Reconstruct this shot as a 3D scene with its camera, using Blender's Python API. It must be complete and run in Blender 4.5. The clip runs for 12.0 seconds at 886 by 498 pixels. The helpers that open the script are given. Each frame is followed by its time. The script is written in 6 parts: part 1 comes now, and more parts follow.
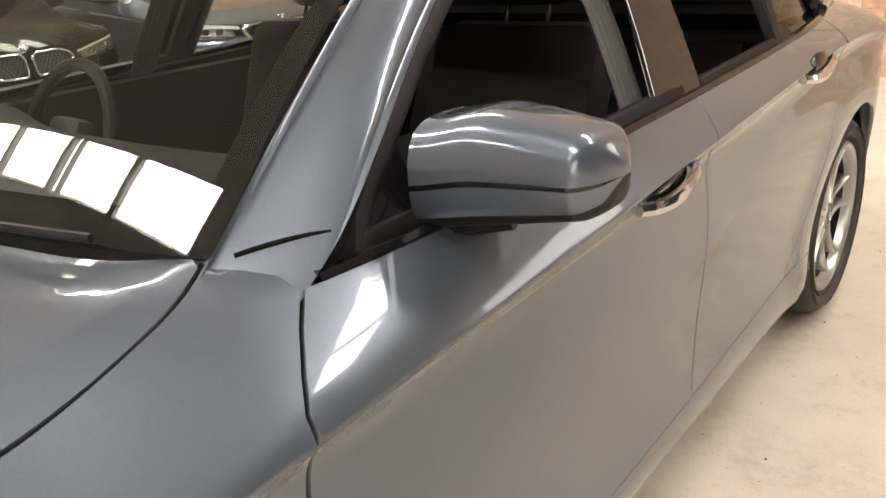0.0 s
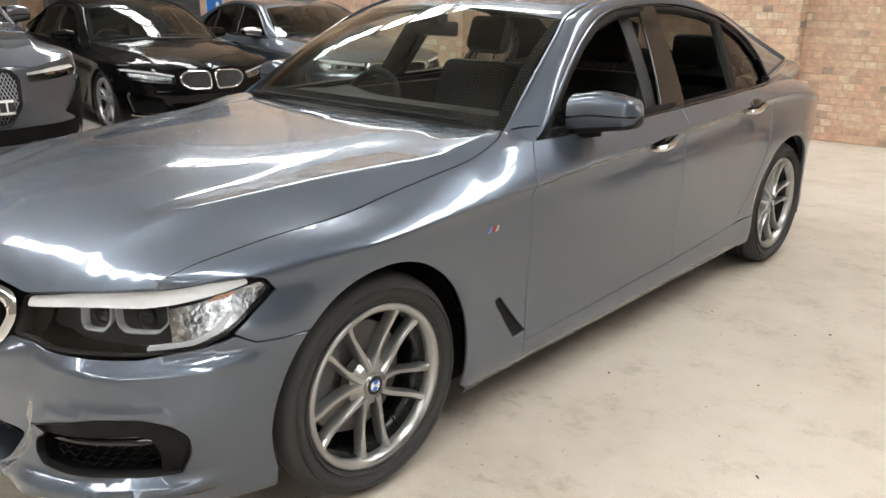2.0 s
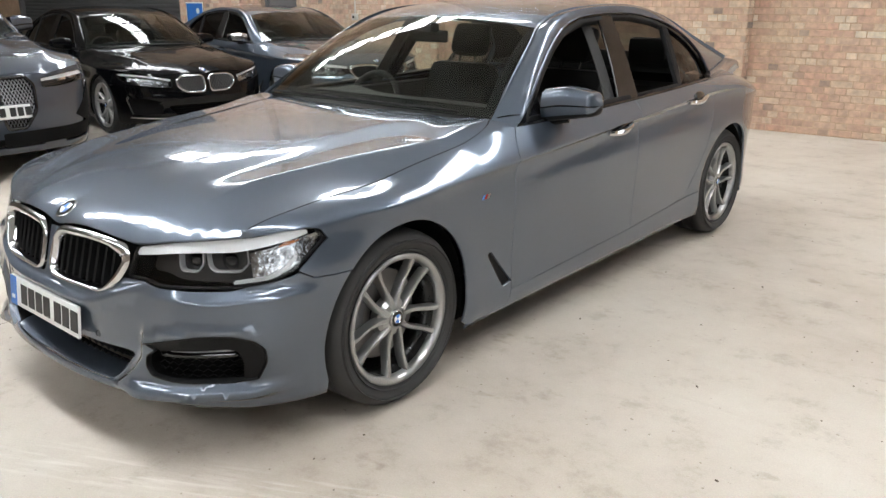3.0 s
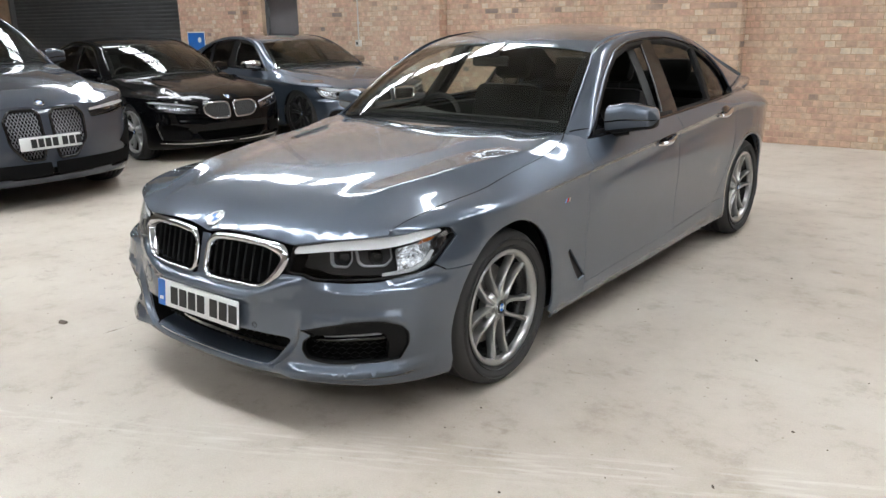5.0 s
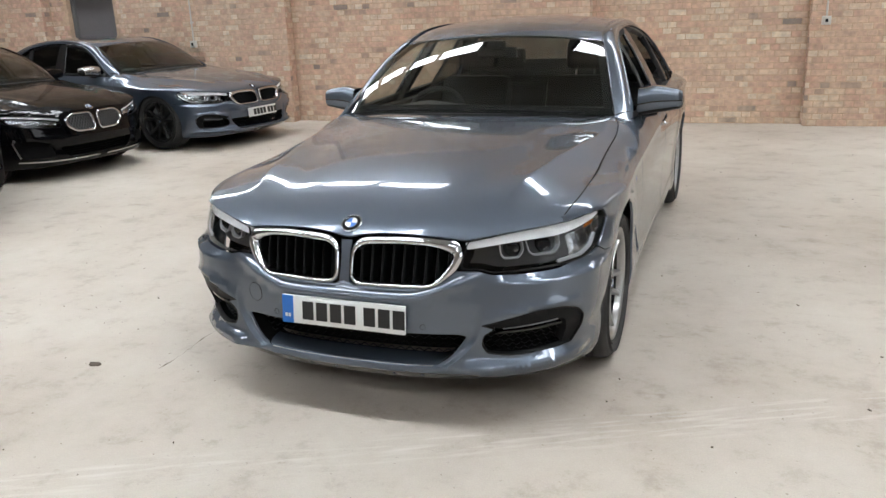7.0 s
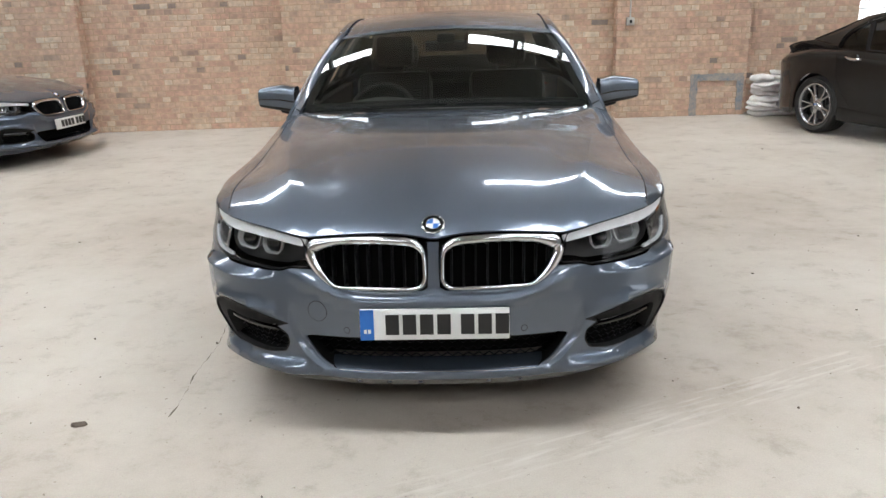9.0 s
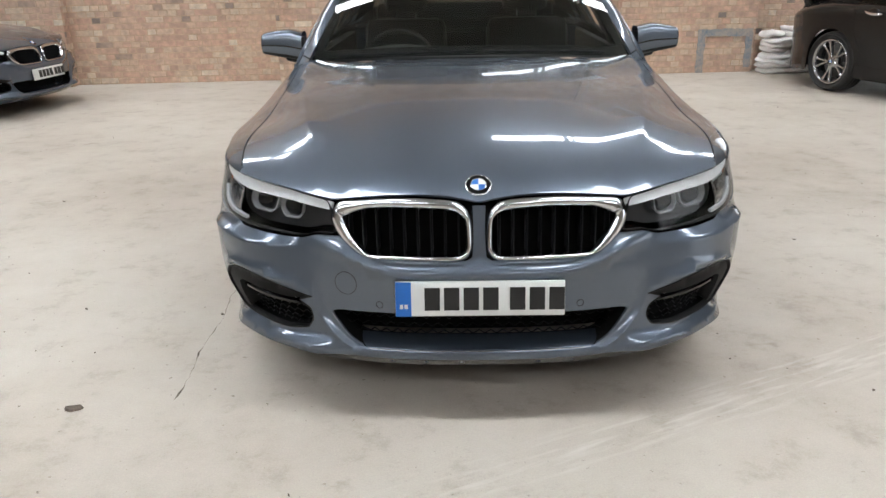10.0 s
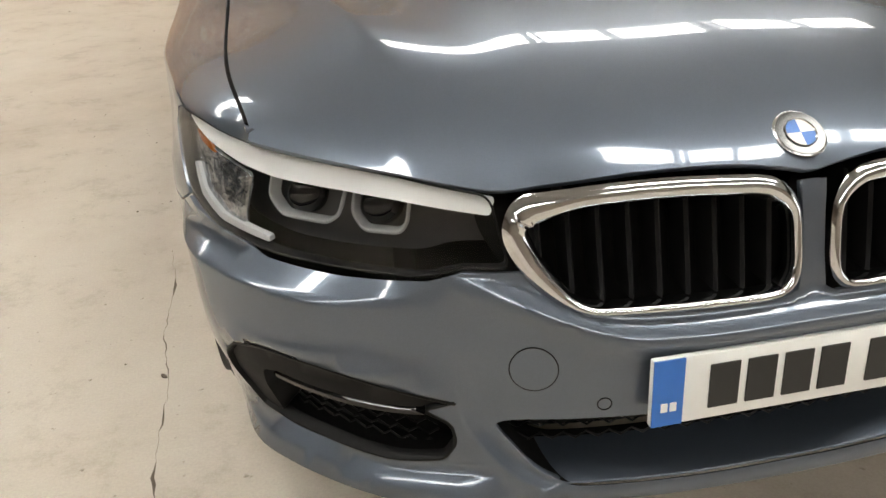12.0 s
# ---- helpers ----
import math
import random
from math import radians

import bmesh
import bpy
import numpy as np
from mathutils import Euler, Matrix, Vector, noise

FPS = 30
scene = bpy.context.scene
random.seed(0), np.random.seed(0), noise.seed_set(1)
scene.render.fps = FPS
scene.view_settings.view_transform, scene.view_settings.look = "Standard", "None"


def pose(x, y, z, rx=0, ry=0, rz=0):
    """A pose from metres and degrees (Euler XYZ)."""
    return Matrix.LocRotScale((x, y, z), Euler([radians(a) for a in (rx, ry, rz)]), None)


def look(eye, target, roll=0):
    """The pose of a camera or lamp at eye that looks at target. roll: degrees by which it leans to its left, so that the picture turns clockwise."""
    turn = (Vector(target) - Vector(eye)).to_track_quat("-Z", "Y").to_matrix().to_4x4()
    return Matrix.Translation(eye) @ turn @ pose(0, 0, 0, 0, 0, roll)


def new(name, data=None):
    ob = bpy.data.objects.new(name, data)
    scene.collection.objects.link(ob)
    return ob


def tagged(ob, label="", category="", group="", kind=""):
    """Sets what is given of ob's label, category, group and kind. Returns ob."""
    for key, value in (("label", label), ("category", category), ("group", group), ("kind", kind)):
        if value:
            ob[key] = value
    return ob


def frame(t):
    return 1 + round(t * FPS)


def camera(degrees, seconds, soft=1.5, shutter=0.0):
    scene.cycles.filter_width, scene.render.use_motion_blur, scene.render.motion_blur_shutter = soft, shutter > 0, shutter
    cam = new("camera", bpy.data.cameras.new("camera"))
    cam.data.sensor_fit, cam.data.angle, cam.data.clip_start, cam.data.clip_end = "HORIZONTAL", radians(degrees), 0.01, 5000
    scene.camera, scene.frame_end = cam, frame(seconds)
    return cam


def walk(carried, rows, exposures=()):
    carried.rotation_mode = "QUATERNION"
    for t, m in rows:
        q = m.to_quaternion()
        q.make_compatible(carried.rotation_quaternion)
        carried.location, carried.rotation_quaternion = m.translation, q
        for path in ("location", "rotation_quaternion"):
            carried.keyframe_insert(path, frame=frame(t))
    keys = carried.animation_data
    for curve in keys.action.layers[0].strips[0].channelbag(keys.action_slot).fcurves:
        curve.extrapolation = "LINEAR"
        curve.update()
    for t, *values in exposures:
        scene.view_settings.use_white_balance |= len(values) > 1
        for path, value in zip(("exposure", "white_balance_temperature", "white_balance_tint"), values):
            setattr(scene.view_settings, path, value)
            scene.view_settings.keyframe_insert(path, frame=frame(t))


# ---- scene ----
cam = camera(58.6, 12.0)
PATH = [
    (0, (1.463, 1.131, 1.293), (0.269, 2.555, 0.554), -4.1),
    (0.5, (1.682, 0.710, 1.347), (0.490, 2.135, 0.606), 0.84),
    (1, (1.941, 0.223, 1.368), (0.713, 1.657, 0.708), 2.57),
    (1.5, (2.174, -0.176, 1.374), (0.891, 1.230, 0.761), 2.67),
    (2, (2.407, -0.519, 1.409), (1.119, 0.884, 0.798), 0.60),
    (2.5, (2.569, -0.843, 1.434), (1.322, 0.589, 0.806), 0.50),
    (2.7, (2.669, -0.948, 1.449), (1.427, 0.491, 0.828), 0.34),
    (4.3, (2.841, -1.459, 1.484), (1.636, 0.027, 0.902), -1.4),
    (4.5, (2.82, -1.513, 1.491), (1.614, -0.028, 0.907), -1.4),
    (5, (2.631, -1.744, 1.503), (1.439, -0.238, 0.946), -1.0),
    (5.5, (2.41, -1.904, 1.499), (1.256, -0.364, 0.952), -0.8),
    (6, (2.054, -2.062, 1.488), (0.993, -0.462, 0.927), -0.8),
    (6.5, (1.727, -2.335, 1.51), (0.841, -0.634, 0.943), -1.5),
    (6.7, (1.6, -2.413, 1.525), (0.788, -0.677, 0.954), -1.9),
    (8.3, (0.402, -2.575, 1.477), (0.185, -0.674, 0.895), -1.4),
    (8.5, (0.311, -2.555, 1.477), (0.137, -0.649, 0.898), -1.5),
    (9, (0.151, -2.561, 1.479), (0.066, -0.65, 0.896), -1.8),
    (9.5, (0.05, -2.539, 1.459), (0.01, -0.642, 0.827), -1.6),
    (10, (-0.063, -2.245, 1.402), (-0.103, -0.365, 0.72), -1.1),
    (10.5, (-0.222, -1.945, 1.365), (-0.258, -0.083, 0.635), -1.4),
    (11, (-0.424, -1.582, 1.311), (-0.369, 0.249, 0.508), -2.2),
    (11.5, (-0.564, -1.186, 1.234), (-0.378, 0.611, 0.377), -2.8),
    (12, (-0.735, -0.841, 1.152), (-0.366, 0.89, 0.221), -1.5),
]
walk(cam, [(t, look(eye, target, roll)) for t, eye, target, roll in PATH],
     exposures=[(0.0, 0.64, 8050, 14), (1.0, 0.54, 7450, 12), (2.0, 0.32, 6900, 10), (2.7, 0.19, 6600, 10), (4.3, 0.03, 6350, 10), (6.5, -0.12, 6350, 10), (9.0, -0.13, 6350, 10), (10.5, -0.13, 6350, 10), (11.2, -0.11, 6750, 10), (12.0, -0.06, 7350, 10)])


# ---- world and light: daylight through the rooflights and the open bay ----
world = bpy.data.worlds.new("sky")
scene.world = world
world.use_nodes = True
sky = world.node_tree.nodes.new("ShaderNodeTexSky")
sky.sky_type, sky.sun_disc, sky.sun_elevation, sky.sun_rotation = "NISHITA", False, radians(45), radians(160)
world.node_tree.links.new(sky.outputs[0], world.node_tree.nodes["Background"].inputs["Color"])
world.node_tree.nodes["Background"].inputs["Strength"].default_value = 0.10

# ---- materials ----
def nodes_of(name):
    m = bpy.data.materials.new(name)
    m.use_nodes = True
    return m, m.node_tree.nodes, m.node_tree.links, m.node_tree.nodes["Principled BSDF"]


def surface(name, base, rough=0.5, metal=0.0, vary=0.12, big=1.5, fine=60.0, bump=0.0, coat=0.0, other=None, rough_vary=0.1, spec=0.5):
    """A surface whose colour drifts at two scales between base and other, with grain in its gloss and relief."""
    m, n, l, p = nodes_of(name)
    other = other or tuple(c * (1 - vary) for c in base)
    tc = n.new("ShaderNodeTexCoord")
    a, b = n.new("ShaderNodeTexNoise"), n.new("ShaderNodeTexNoise")
    a.inputs["Scale"].default_value, b.inputs["Scale"].default_value = big, fine
    a.inputs["Detail"].default_value, b.inputs["Detail"].default_value = 6, 4
    mixer = n.new("ShaderNodeMath")
    mixer.operation = "MULTIPLY_ADD"
    mixer.inputs[1].default_value, mixer.inputs[2].default_value = 0.4, 0.0
    add = n.new("ShaderNodeMath")
    add.operation = "MULTIPLY_ADD"
    add.inputs[1].default_value = 0.6
    ramp = n.new("ShaderNodeValToRGB")
    ramp.color_ramp.elements[0].position, ramp.color_ramp.elements[1].position = 0.35, 0.65
    ramp.color_ramp.elements[0].color, ramp.color_ramp.elements[1].color = (*other, 1), (*base, 1)
    for t in (a, b):
        l.new(tc.outputs["Object"], t.inputs["Vector"])
    l.new(b.outputs["Fac"], mixer.inputs[0])
    l.new(a.outputs["Fac"], add.inputs[0])
    l.new(mixer.outputs[0], add.inputs[2])
    l.new(add.outputs[0], ramp.inputs[0])
    l.new(ramp.outputs[0], p.inputs["Base Color"])
    r = n.new("ShaderNodeMapRange")
    r.inputs["To Min"].default_value, r.inputs["To Max"].default_value = max(rough * (1 - rough_vary), 0.0), min(rough * (1 + rough_vary), 1)
    l.new(b.outputs["Fac"], r.inputs["Value"])
    l.new(r.outputs[0], p.inputs["Roughness"])
    p.inputs["Metallic"].default_value = metal
    p.inputs["Specular IOR Level"].default_value = spec
    p.inputs["Coat Weight"].default_value, p.inputs["Coat Roughness"].default_value = coat, 0.02
    if bump:
        bm = n.new("ShaderNodeBump")
        bm.inputs["Strength"].default_value, bm.inputs["Distance"].default_value = bump, 0.004
        l.new(add.outputs[0], bm.inputs["Height"])
        l.new(bm.outputs[0], p.inputs["Normal"])
    return m


def paint(name, base, metal=0.75, rough=0.32, flake=0.10, spec=0.5, coat=1.0):
    """Metallic lacquer: coarse and fine flakes under a clear coat."""
    m, n, l, p = nodes_of(name)
    tc, f, d = n.new("ShaderNodeTexCoord"), n.new("ShaderNodeTexNoise"), n.new("ShaderNodeTexNoise")
    f.inputs["Scale"].default_value, d.inputs["Scale"].default_value, d.inputs["Detail"].default_value = 900, 2.5, 5
    ramp = n.new("ShaderNodeValToRGB")
    ramp.color_ramp.elements[0].position, ramp.color_ramp.elements[1].position = 0.3, 0.7
    ramp.color_ramp.elements[0].color = (*[c * (1 - flake) for c in base], 1)
    ramp.color_ramp.elements[1].color = (*[c * (1 + flake) for c in base], 1)
    mr = n.new("ShaderNodeMapRange")
    mr.inputs["To Min"].default_value, mr.inputs["To Max"].default_value = 0.012, 0.05
    for t in (f, d):
        l.new(tc.outputs["Object"], t.inputs["Vector"])
    l.new(f.outputs["Fac"], ramp.inputs[0])
    l.new(ramp.outputs[0], p.inputs["Base Color"])
    l.new(d.outputs["Fac"], mr.inputs["Value"])
    l.new(mr.outputs[0], p.inputs["Coat Roughness"])
    fine = n.new("ShaderNodeBsdfPrincipled")
    l.new(ramp.outputs[0], fine.inputs["Base Color"])
    l.new(mr.outputs[0], fine.inputs["Coat Roughness"])
    for q, r in ((p, rough * 1.3), (fine, rough * 0.55)):
        q.inputs["Metallic"].default_value, q.inputs["Roughness"].default_value = metal, r
        q.inputs["Coat Weight"].default_value = coat
        q.inputs["Specular IOR Level"].default_value = spec
    blend = n.new("ShaderNodeMixShader")
    blend.inputs[0].default_value = 0.4
    l.new(p.outputs[0], blend.inputs[1])
    l.new(fine.outputs[0], blend.inputs[2])
    l.new(blend.outputs[0], n["Material Output"].inputs["Surface"])
    return m


def window_glass(name, tint, gloss_ior=1.5):
    """A tinted pane: what lies behind shows through, and its gloss grows towards the edge-on view."""
    m, n, l, p = nodes_of(name)
    out = n["Material Output"]
    n.remove(p)
    see, gl, mix, lw = n.new("ShaderNodeBsdfTransparent"), n.new("ShaderNodeBsdfGlossy"), n.new("ShaderNodeMixShader"), n.new("ShaderNodeLayerWeight")
    see.inputs["Color"].default_value = (*tint, 1)
    gl.inputs["Roughness"].default_value = 0.01
    lw.inputs["Blend"].default_value = 0.5
    face = ((gloss_ior - 1) / (gloss_ior + 1)) ** 2
    p5, amt = n.new("ShaderNodeMath"), n.new("ShaderNodeMath")
    p5.operation, amt.operation = "POWER", "MULTIPLY_ADD"
    p5.inputs[1].default_value = 5.0
    amt.inputs[1].default_value, amt.inputs[2].default_value = 1 - face, face
    l.new(lw.outputs["Facing"], p5.inputs[0])
    l.new(p5.outputs[0], amt.inputs[0])
    l.new(amt.outputs[0], mix.inputs[0])
    l.new(see.outputs[0], mix.inputs[1])
    l.new(gl.outputs[0], mix.inputs[2])
    l.new(mix.outputs[0], out.inputs["Surface"])
    return m


def glow(name, colour, strength):
    m, n, l, p = nodes_of(name)
    p.inputs["Base Color"].default_value = (0, 0, 0, 1)
    p.inputs["Emission Color"].default_value, p.inputs["Emission Strength"].default_value = (*colour, 1), strength
    return m


def brick_skin(name, per_object):
    m, n, l, p = nodes_of(name)
    tc = n.new("ShaderNodeTexCoord")
    if per_object:
        src = n.new("ShaderNodeObjectInfo")
        rnd = src.outputs["Random"]
        pos = n.new("ShaderNodeNewGeometry").outputs["Position"]
    else:
        src = n.new("ShaderNodeNewGeometry")
        rnd = src.outputs["Random Per Island"]
        pos = src.outputs["Position"]
    ramp = n.new("ShaderNodeValToRGB")
    e = ramp.color_ramp.elements
    e[0].position, e[0].color = 0.0, (0.15, 0.11, 0.085, 1)
    e[1].position, e[1].color = 1.0, (0.86, 0.74, 0.56, 1)
    for at, c in ((0.025, (0.24, 0.15, 0.105)), (0.05, (0.50, 0.29, 0.18)), (0.28, (0.67, 0.36, 0.225)), (0.50, (0.68, 0.41, 0.262)), (0.70, (0.68, 0.475, 0.308)), (0.90, (0.76, 0.575, 0.39))):
        k = e.new(at)
        k.color = (*c, 1)
    l.new(rnd, ramp.inputs[0])
    a, b = n.new("ShaderNodeTexNoise"), n.new("ShaderNodeTexNoise")
    a.inputs["Scale"].default_value, b.inputs["Scale"].default_value = 2.2, 16
    a.inputs["Detail"].default_value = b.inputs["Detail"].default_value = 6
    for t in (a, b):
        l.new(pos, t.inputs["Vector"])
    mix = n.new("ShaderNodeMix")
    mix.data_type, mix.blend_type = "RGBA", "MIX"
    lime = n.new("ShaderNodeMapRange")
    lime.inputs["From Min"].default_value, lime.inputs["From Max"].default_value = 0.42, 0.72
    lime.inputs["To Min"].default_value, lime.inputs["To Max"].default_value = 0.10, 0.85
    l.new(a.outputs["Fac"], lime.inputs["Value"])
    l.new(lime.outputs[0], mix.inputs["Factor"])
    l.new(ramp.outputs[0], mix.inputs[6])
    hue = n.new("ShaderNodeTexNoise")
    hue.inputs["Scale"].default_value, hue.inputs["Detail"].default_value = 0.45, 4
    l.new(pos, hue.inputs["Vector"])
    wash = n.new("ShaderNodeValToRGB")
    we = wash.color_ramp.elements
    we[0].position, we[0].color = 0.38, (0.74, 0.54, 0.345, 1)
    we[1].position, we[1].color = 0.64, (0.75, 0.43, 0.285, 1)
    l.new(hue.outputs["Fac"], wash.inputs[0])
    l.new(wash.outputs[0], mix.inputs[7])
    mul = n.new("ShaderNodeMix")
    mul.data_type, mul.blend_type = "RGBA", "MULTIPLY"
    mul.inputs["Factor"].default_value = 0.75
    l.new(mix.outputs[2], mul.inputs[6])
    l.new(b.outputs["Fac"], mul.inputs[7])
    br = n.new("ShaderNodeBrightContrast")
    br.inputs["Bright"].default_value = 0.10
    l.new(mul.outputs[2], br.inputs["Color"])
    l.new(br.outputs[0], p.inputs["Base Color"])
    p.inputs["Roughness"].default_value = 0.9
    bm = n.new("ShaderNodeBump")
    bm.inputs["Strength"].default_value, bm.inputs["Distance"].default_value = 0.5, 0.004
    l.new(b.outputs["Fac"], bm.inputs["Height"])
    l.new(bm.outputs[0], p.inputs["Normal"])
    return m


def concrete_floor():
    m, n, l, p = nodes_of("worn concrete")
    pos = n.new("ShaderNodeNewGeometry").outputs["Position"]
    def noise_at(scale, detail, rough=0.6, stretch=None):
        t = n.new("ShaderNodeTexNoise")
        t.inputs["Scale"].default_value, t.inputs["Detail"].default_value, t.inputs["Roughness"].default_value = scale, detail, rough
        if stretch:
            mp = n.new("ShaderNodeMapping")
            mp.inputs["Scale"].default_value, mp.inputs["Rotation"].default_value = stretch, (0, 0, 0.35)
            l.new(pos, mp.inputs["Vector"])
            l.new(mp.outputs[0], t.inputs["Vector"])
        else:
            l.new(pos, t.inputs["Vector"])
        return t.outputs["Fac"]
    def ramp(fac, stops):
        r = n.new("ShaderNodeValToRGB")
        e = r.color_ramp.elements
        e[0].position, e[0].color = stops[0][0], (*stops[0][1], 1)
        e[1].position, e[1].color = stops[-1][0], (*stops[-1][1], 1)
        for at, c in stops[1:-1]:
            e.new(at).color = (*c, 1)
        l.new(fac, r.inputs[0])
        return r.outputs[0]
    def mixed(a, b, fac, kind="MULTIPLY"):
        x = n.new("ShaderNodeMix")
        x.data_type, x.blend_type = "RGBA", kind
        x.inputs["Factor"].default_value = fac
        l.new(a, x.inputs[6])
        l.new(b, x.inputs[7])
        return x.outputs[2]
    clouds = ramp(noise_at(0.5, 9, 0.65), [(0.32, (0.40, 0.34, 0.28)), (0.5, (0.50, 0.445, 0.38)), (0.68, (0.565, 0.515, 0.45))])
    mottle = ramp(noise_at(4, 9, 0.75), [(0.34, (0.66, 0.63, 0.58)), (0.46, (0.95, 0.94, 0.93)), (0.7, (1, 1, 1))])
    scuffs = ramp(noise_at(1.3, 10, 0.75, (0.35, 2.2, 1)), [(0.30, (0.70, 0.66, 0.6)), (0.42, (1, 1, 1)), (0.8, (1, 1, 1))])
    specks = ramp(noise_at(38, 3, 0.5), [(0.24, (0.35, 0.31, 0.27)), (0.31, (1, 1, 1)), (0.9, (1, 1, 1))])
    stains = ramp(noise_at(3.2, 5, 0.62, (1, 1.6, 1)), [(0.27, (0.66, 0.62, 0.57)), (0.36, (1, 1, 1)), (0.9, (1, 1, 1))])
    grain = ramp(noise_at(160, 2), [(0.3, (0.86, 0.86, 0.86)), (0.7, (1, 1, 1))])
    c = mixed(mixed(mixed(mixed(mixed(clouds, mottle, 0.55), stains, 0.75), scuffs, 0.32), specks, 0.8), grain, 0.7)
    # pale tyre scuffs along one line across the floor
    turn = n.new("ShaderNodeMapping")
    turn.vector_type = "TEXTURE"
    turn.inputs["Location"].default_value, turn.inputs["Rotation"].default_value = (-0.06, -0.36, 0), (0, 0, radians(27))
    l.new(pos, turn.inputs["Vector"])
    split = n.new("ShaderNodeSeparateXYZ")
    l.new(turn.outputs[0], split.inputs[0])
    off = n.new("ShaderNodeMath")
    off.operation = "ABSOLUTE"
    l.new(split.outputs["Y"], off.inputs[0])
    band = n.new("ShaderNodeMapRange")
    band.inputs["From Min"].default_value, band.inputs["From Max"].default_value = 0.05, 0.14
    band.inputs["To Min"].default_value, band.inputs["To Max"].default_value = 1.0, 0.0
    l.new(off.outputs[0], band.inputs["Value"])
    streak = n.new("ShaderNodeMapping")
    streak.inputs["Scale"].default_value = (2.2, 20, 1)
    l.new(turn.outputs[0], streak.inputs["Vector"])
    sn = n.new("ShaderNodeTexNoise")
    sn.inputs["Scale"].default_value, sn.inputs["Detail"].default_value = 1.6, 6
    l.new(streak.outputs[0], sn.inputs["Vector"])
    thin = n.new("ShaderNodeMapRange")
    thin.inputs["From Min"].default_value, thin.inputs["From Max"].default_value = 0.50, 0.78
    l.new(sn.outputs["Fac"], thin.inputs["Value"])
    both = n.new("ShaderNodeMath")
    both.operation = "MULTIPLY"
    l.new(band.outputs[0], both.inputs[0])
    l.new(thin.outputs[0], both.inputs[1])
    pale = n.new("ShaderNodeMix")
    pale.data_type = "RGBA"
    pale.inputs[7].default_value = (0.60, 0.555, 0.50, 1)
    l.new(both.outputs[0], pale.inputs["Factor"])
    l.new(c, pale.inputs[6])
    l.new(pale.outputs[2], p.inputs["Base Color"])
    r = n.new("ShaderNodeMapRange")
    r.inputs["To Min"].default_value, r.inputs["To Max"].default_value = 0.42, 0.8
    l.new(noise_at(1.6, 6), r.inputs["Value"])
    l.new(r.outputs[0], p.inputs["Roughness"])
    bm = n.new("ShaderNodeBump")
    bm.inputs["Strength"].default_value, bm.inputs["Distance"].default_value = 0.35, 0.003
    l.new(noise_at(28, 8, 0.7), bm.inputs["Height"])
    l.new(bm.outputs[0], p.inputs["Normal"])
    return m


M = {}
M["floor"] = concrete_floor()
M["brick_single"], M["brick_many"] = brick_skin("weathered stock brick", True), brick_skin("weathered stock brick, joined", False)
M["mortar"] = surface("lime mortar", (0.60, 0.43, 0.295), 0.95, vary=0.4, big=3, fine=25, bump=0.5)
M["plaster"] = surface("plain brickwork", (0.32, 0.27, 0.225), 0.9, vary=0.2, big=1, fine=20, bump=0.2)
M["roof"] = surface("grey roof sheeting", (0.52, 0.52, 0.50), 0.8, vary=0.3)
M["truss"] = surface("pale painted truss steel", (0.46, 0.46, 0.44), 0.55, vary=0.25)
M["steel"] = surface("painted roof steel", (0.12, 0.12, 0.12), 0.6, vary=0.2)
M["shutter"] = surface("galvanised shutter steel", (0.10, 0.105, 0.11), 0.5, metal=0.3, vary=0.2, big=4)
M["paint"] = paint("blue grey metallic paint", (0.104, 0.127, 0.162), metal=0.80, rough=0.38)
M["paint_suv"] = paint("storm grey paint", (0.058, 0.068, 0.086), metal=0.6, rough=0.4, spec=0.2)
M["paint_black"] = paint("black paint", (0.0022, 0.0022, 0.0026), metal=0.0, rough=0.3, spec=0.03, coat=0.45)
M["paint_grey"] = paint("slate metallic paint", (0.085, 0.108, 0.145))
M["paint_dark"] = paint("anthracite paint", (0.007, 0.007, 0.0075), metal=0.0, spec=0.1, coat=0.6)
M["black"] = surface("black trim plastic", (0.006, 0.006, 0.0065), 0.5, vary=0.2, spec=0.16)
M["gloss"] = surface("gloss black trim", (0.006, 0.006, 0.007), 0.08, vary=0.2)
M["dark"] = surface("dark underbody", (0.006, 0.006, 0.006), 0.9, vary=0.3, spec=0.1)
M["chrome"] = surface("chrome", (0.62, 0.63, 0.65), 0.09, metal=1.0, vary=0.05)
M["satin"] = surface("satin aluminium", (0.55, 0.55, 0.55), 0.25, metal=1.0, vary=0.08)
M["rim"] = surface("ferric grey alloy", (0.40, 0.40, 0.39), 0.28, metal=0.85, vary=0.06, big=3, fine=14, rough_vary=0.05)
M["rim_pol"] = surface("dark polished alloy", (0.40, 0.40, 0.405), 0.25, metal=0.9, vary=0.1)
M["rim_dark"] = surface("black alloy", (0.012, 0.012, 0.012), 0.28, metal=0.3)
M["tyre"] = surface("tyre rubber", (0.030, 0.029, 0.028), 0.75, vary=0.3, big=6, fine=90, bump=0.3)
M["disc"] = surface("brake disc iron", (0.22, 0.21, 0.20), 0.45, metal=0.9, vary=0.2)
M["windscreen"] = window_glass("windscreen glass", (0.76, 0.82, 0.77), 1.75)
M["glass_dark"] = window_glass("dark tinted glass", (0.12, 0.12, 0.12), 1.55)
M["glass_rear"] = window_glass("tinted rear glass", (0.20, 0.21, 0.20), 1.5)
M["glass"] = window_glass("clear side glass", (0.85, 0.87, 0.85), 1.5)
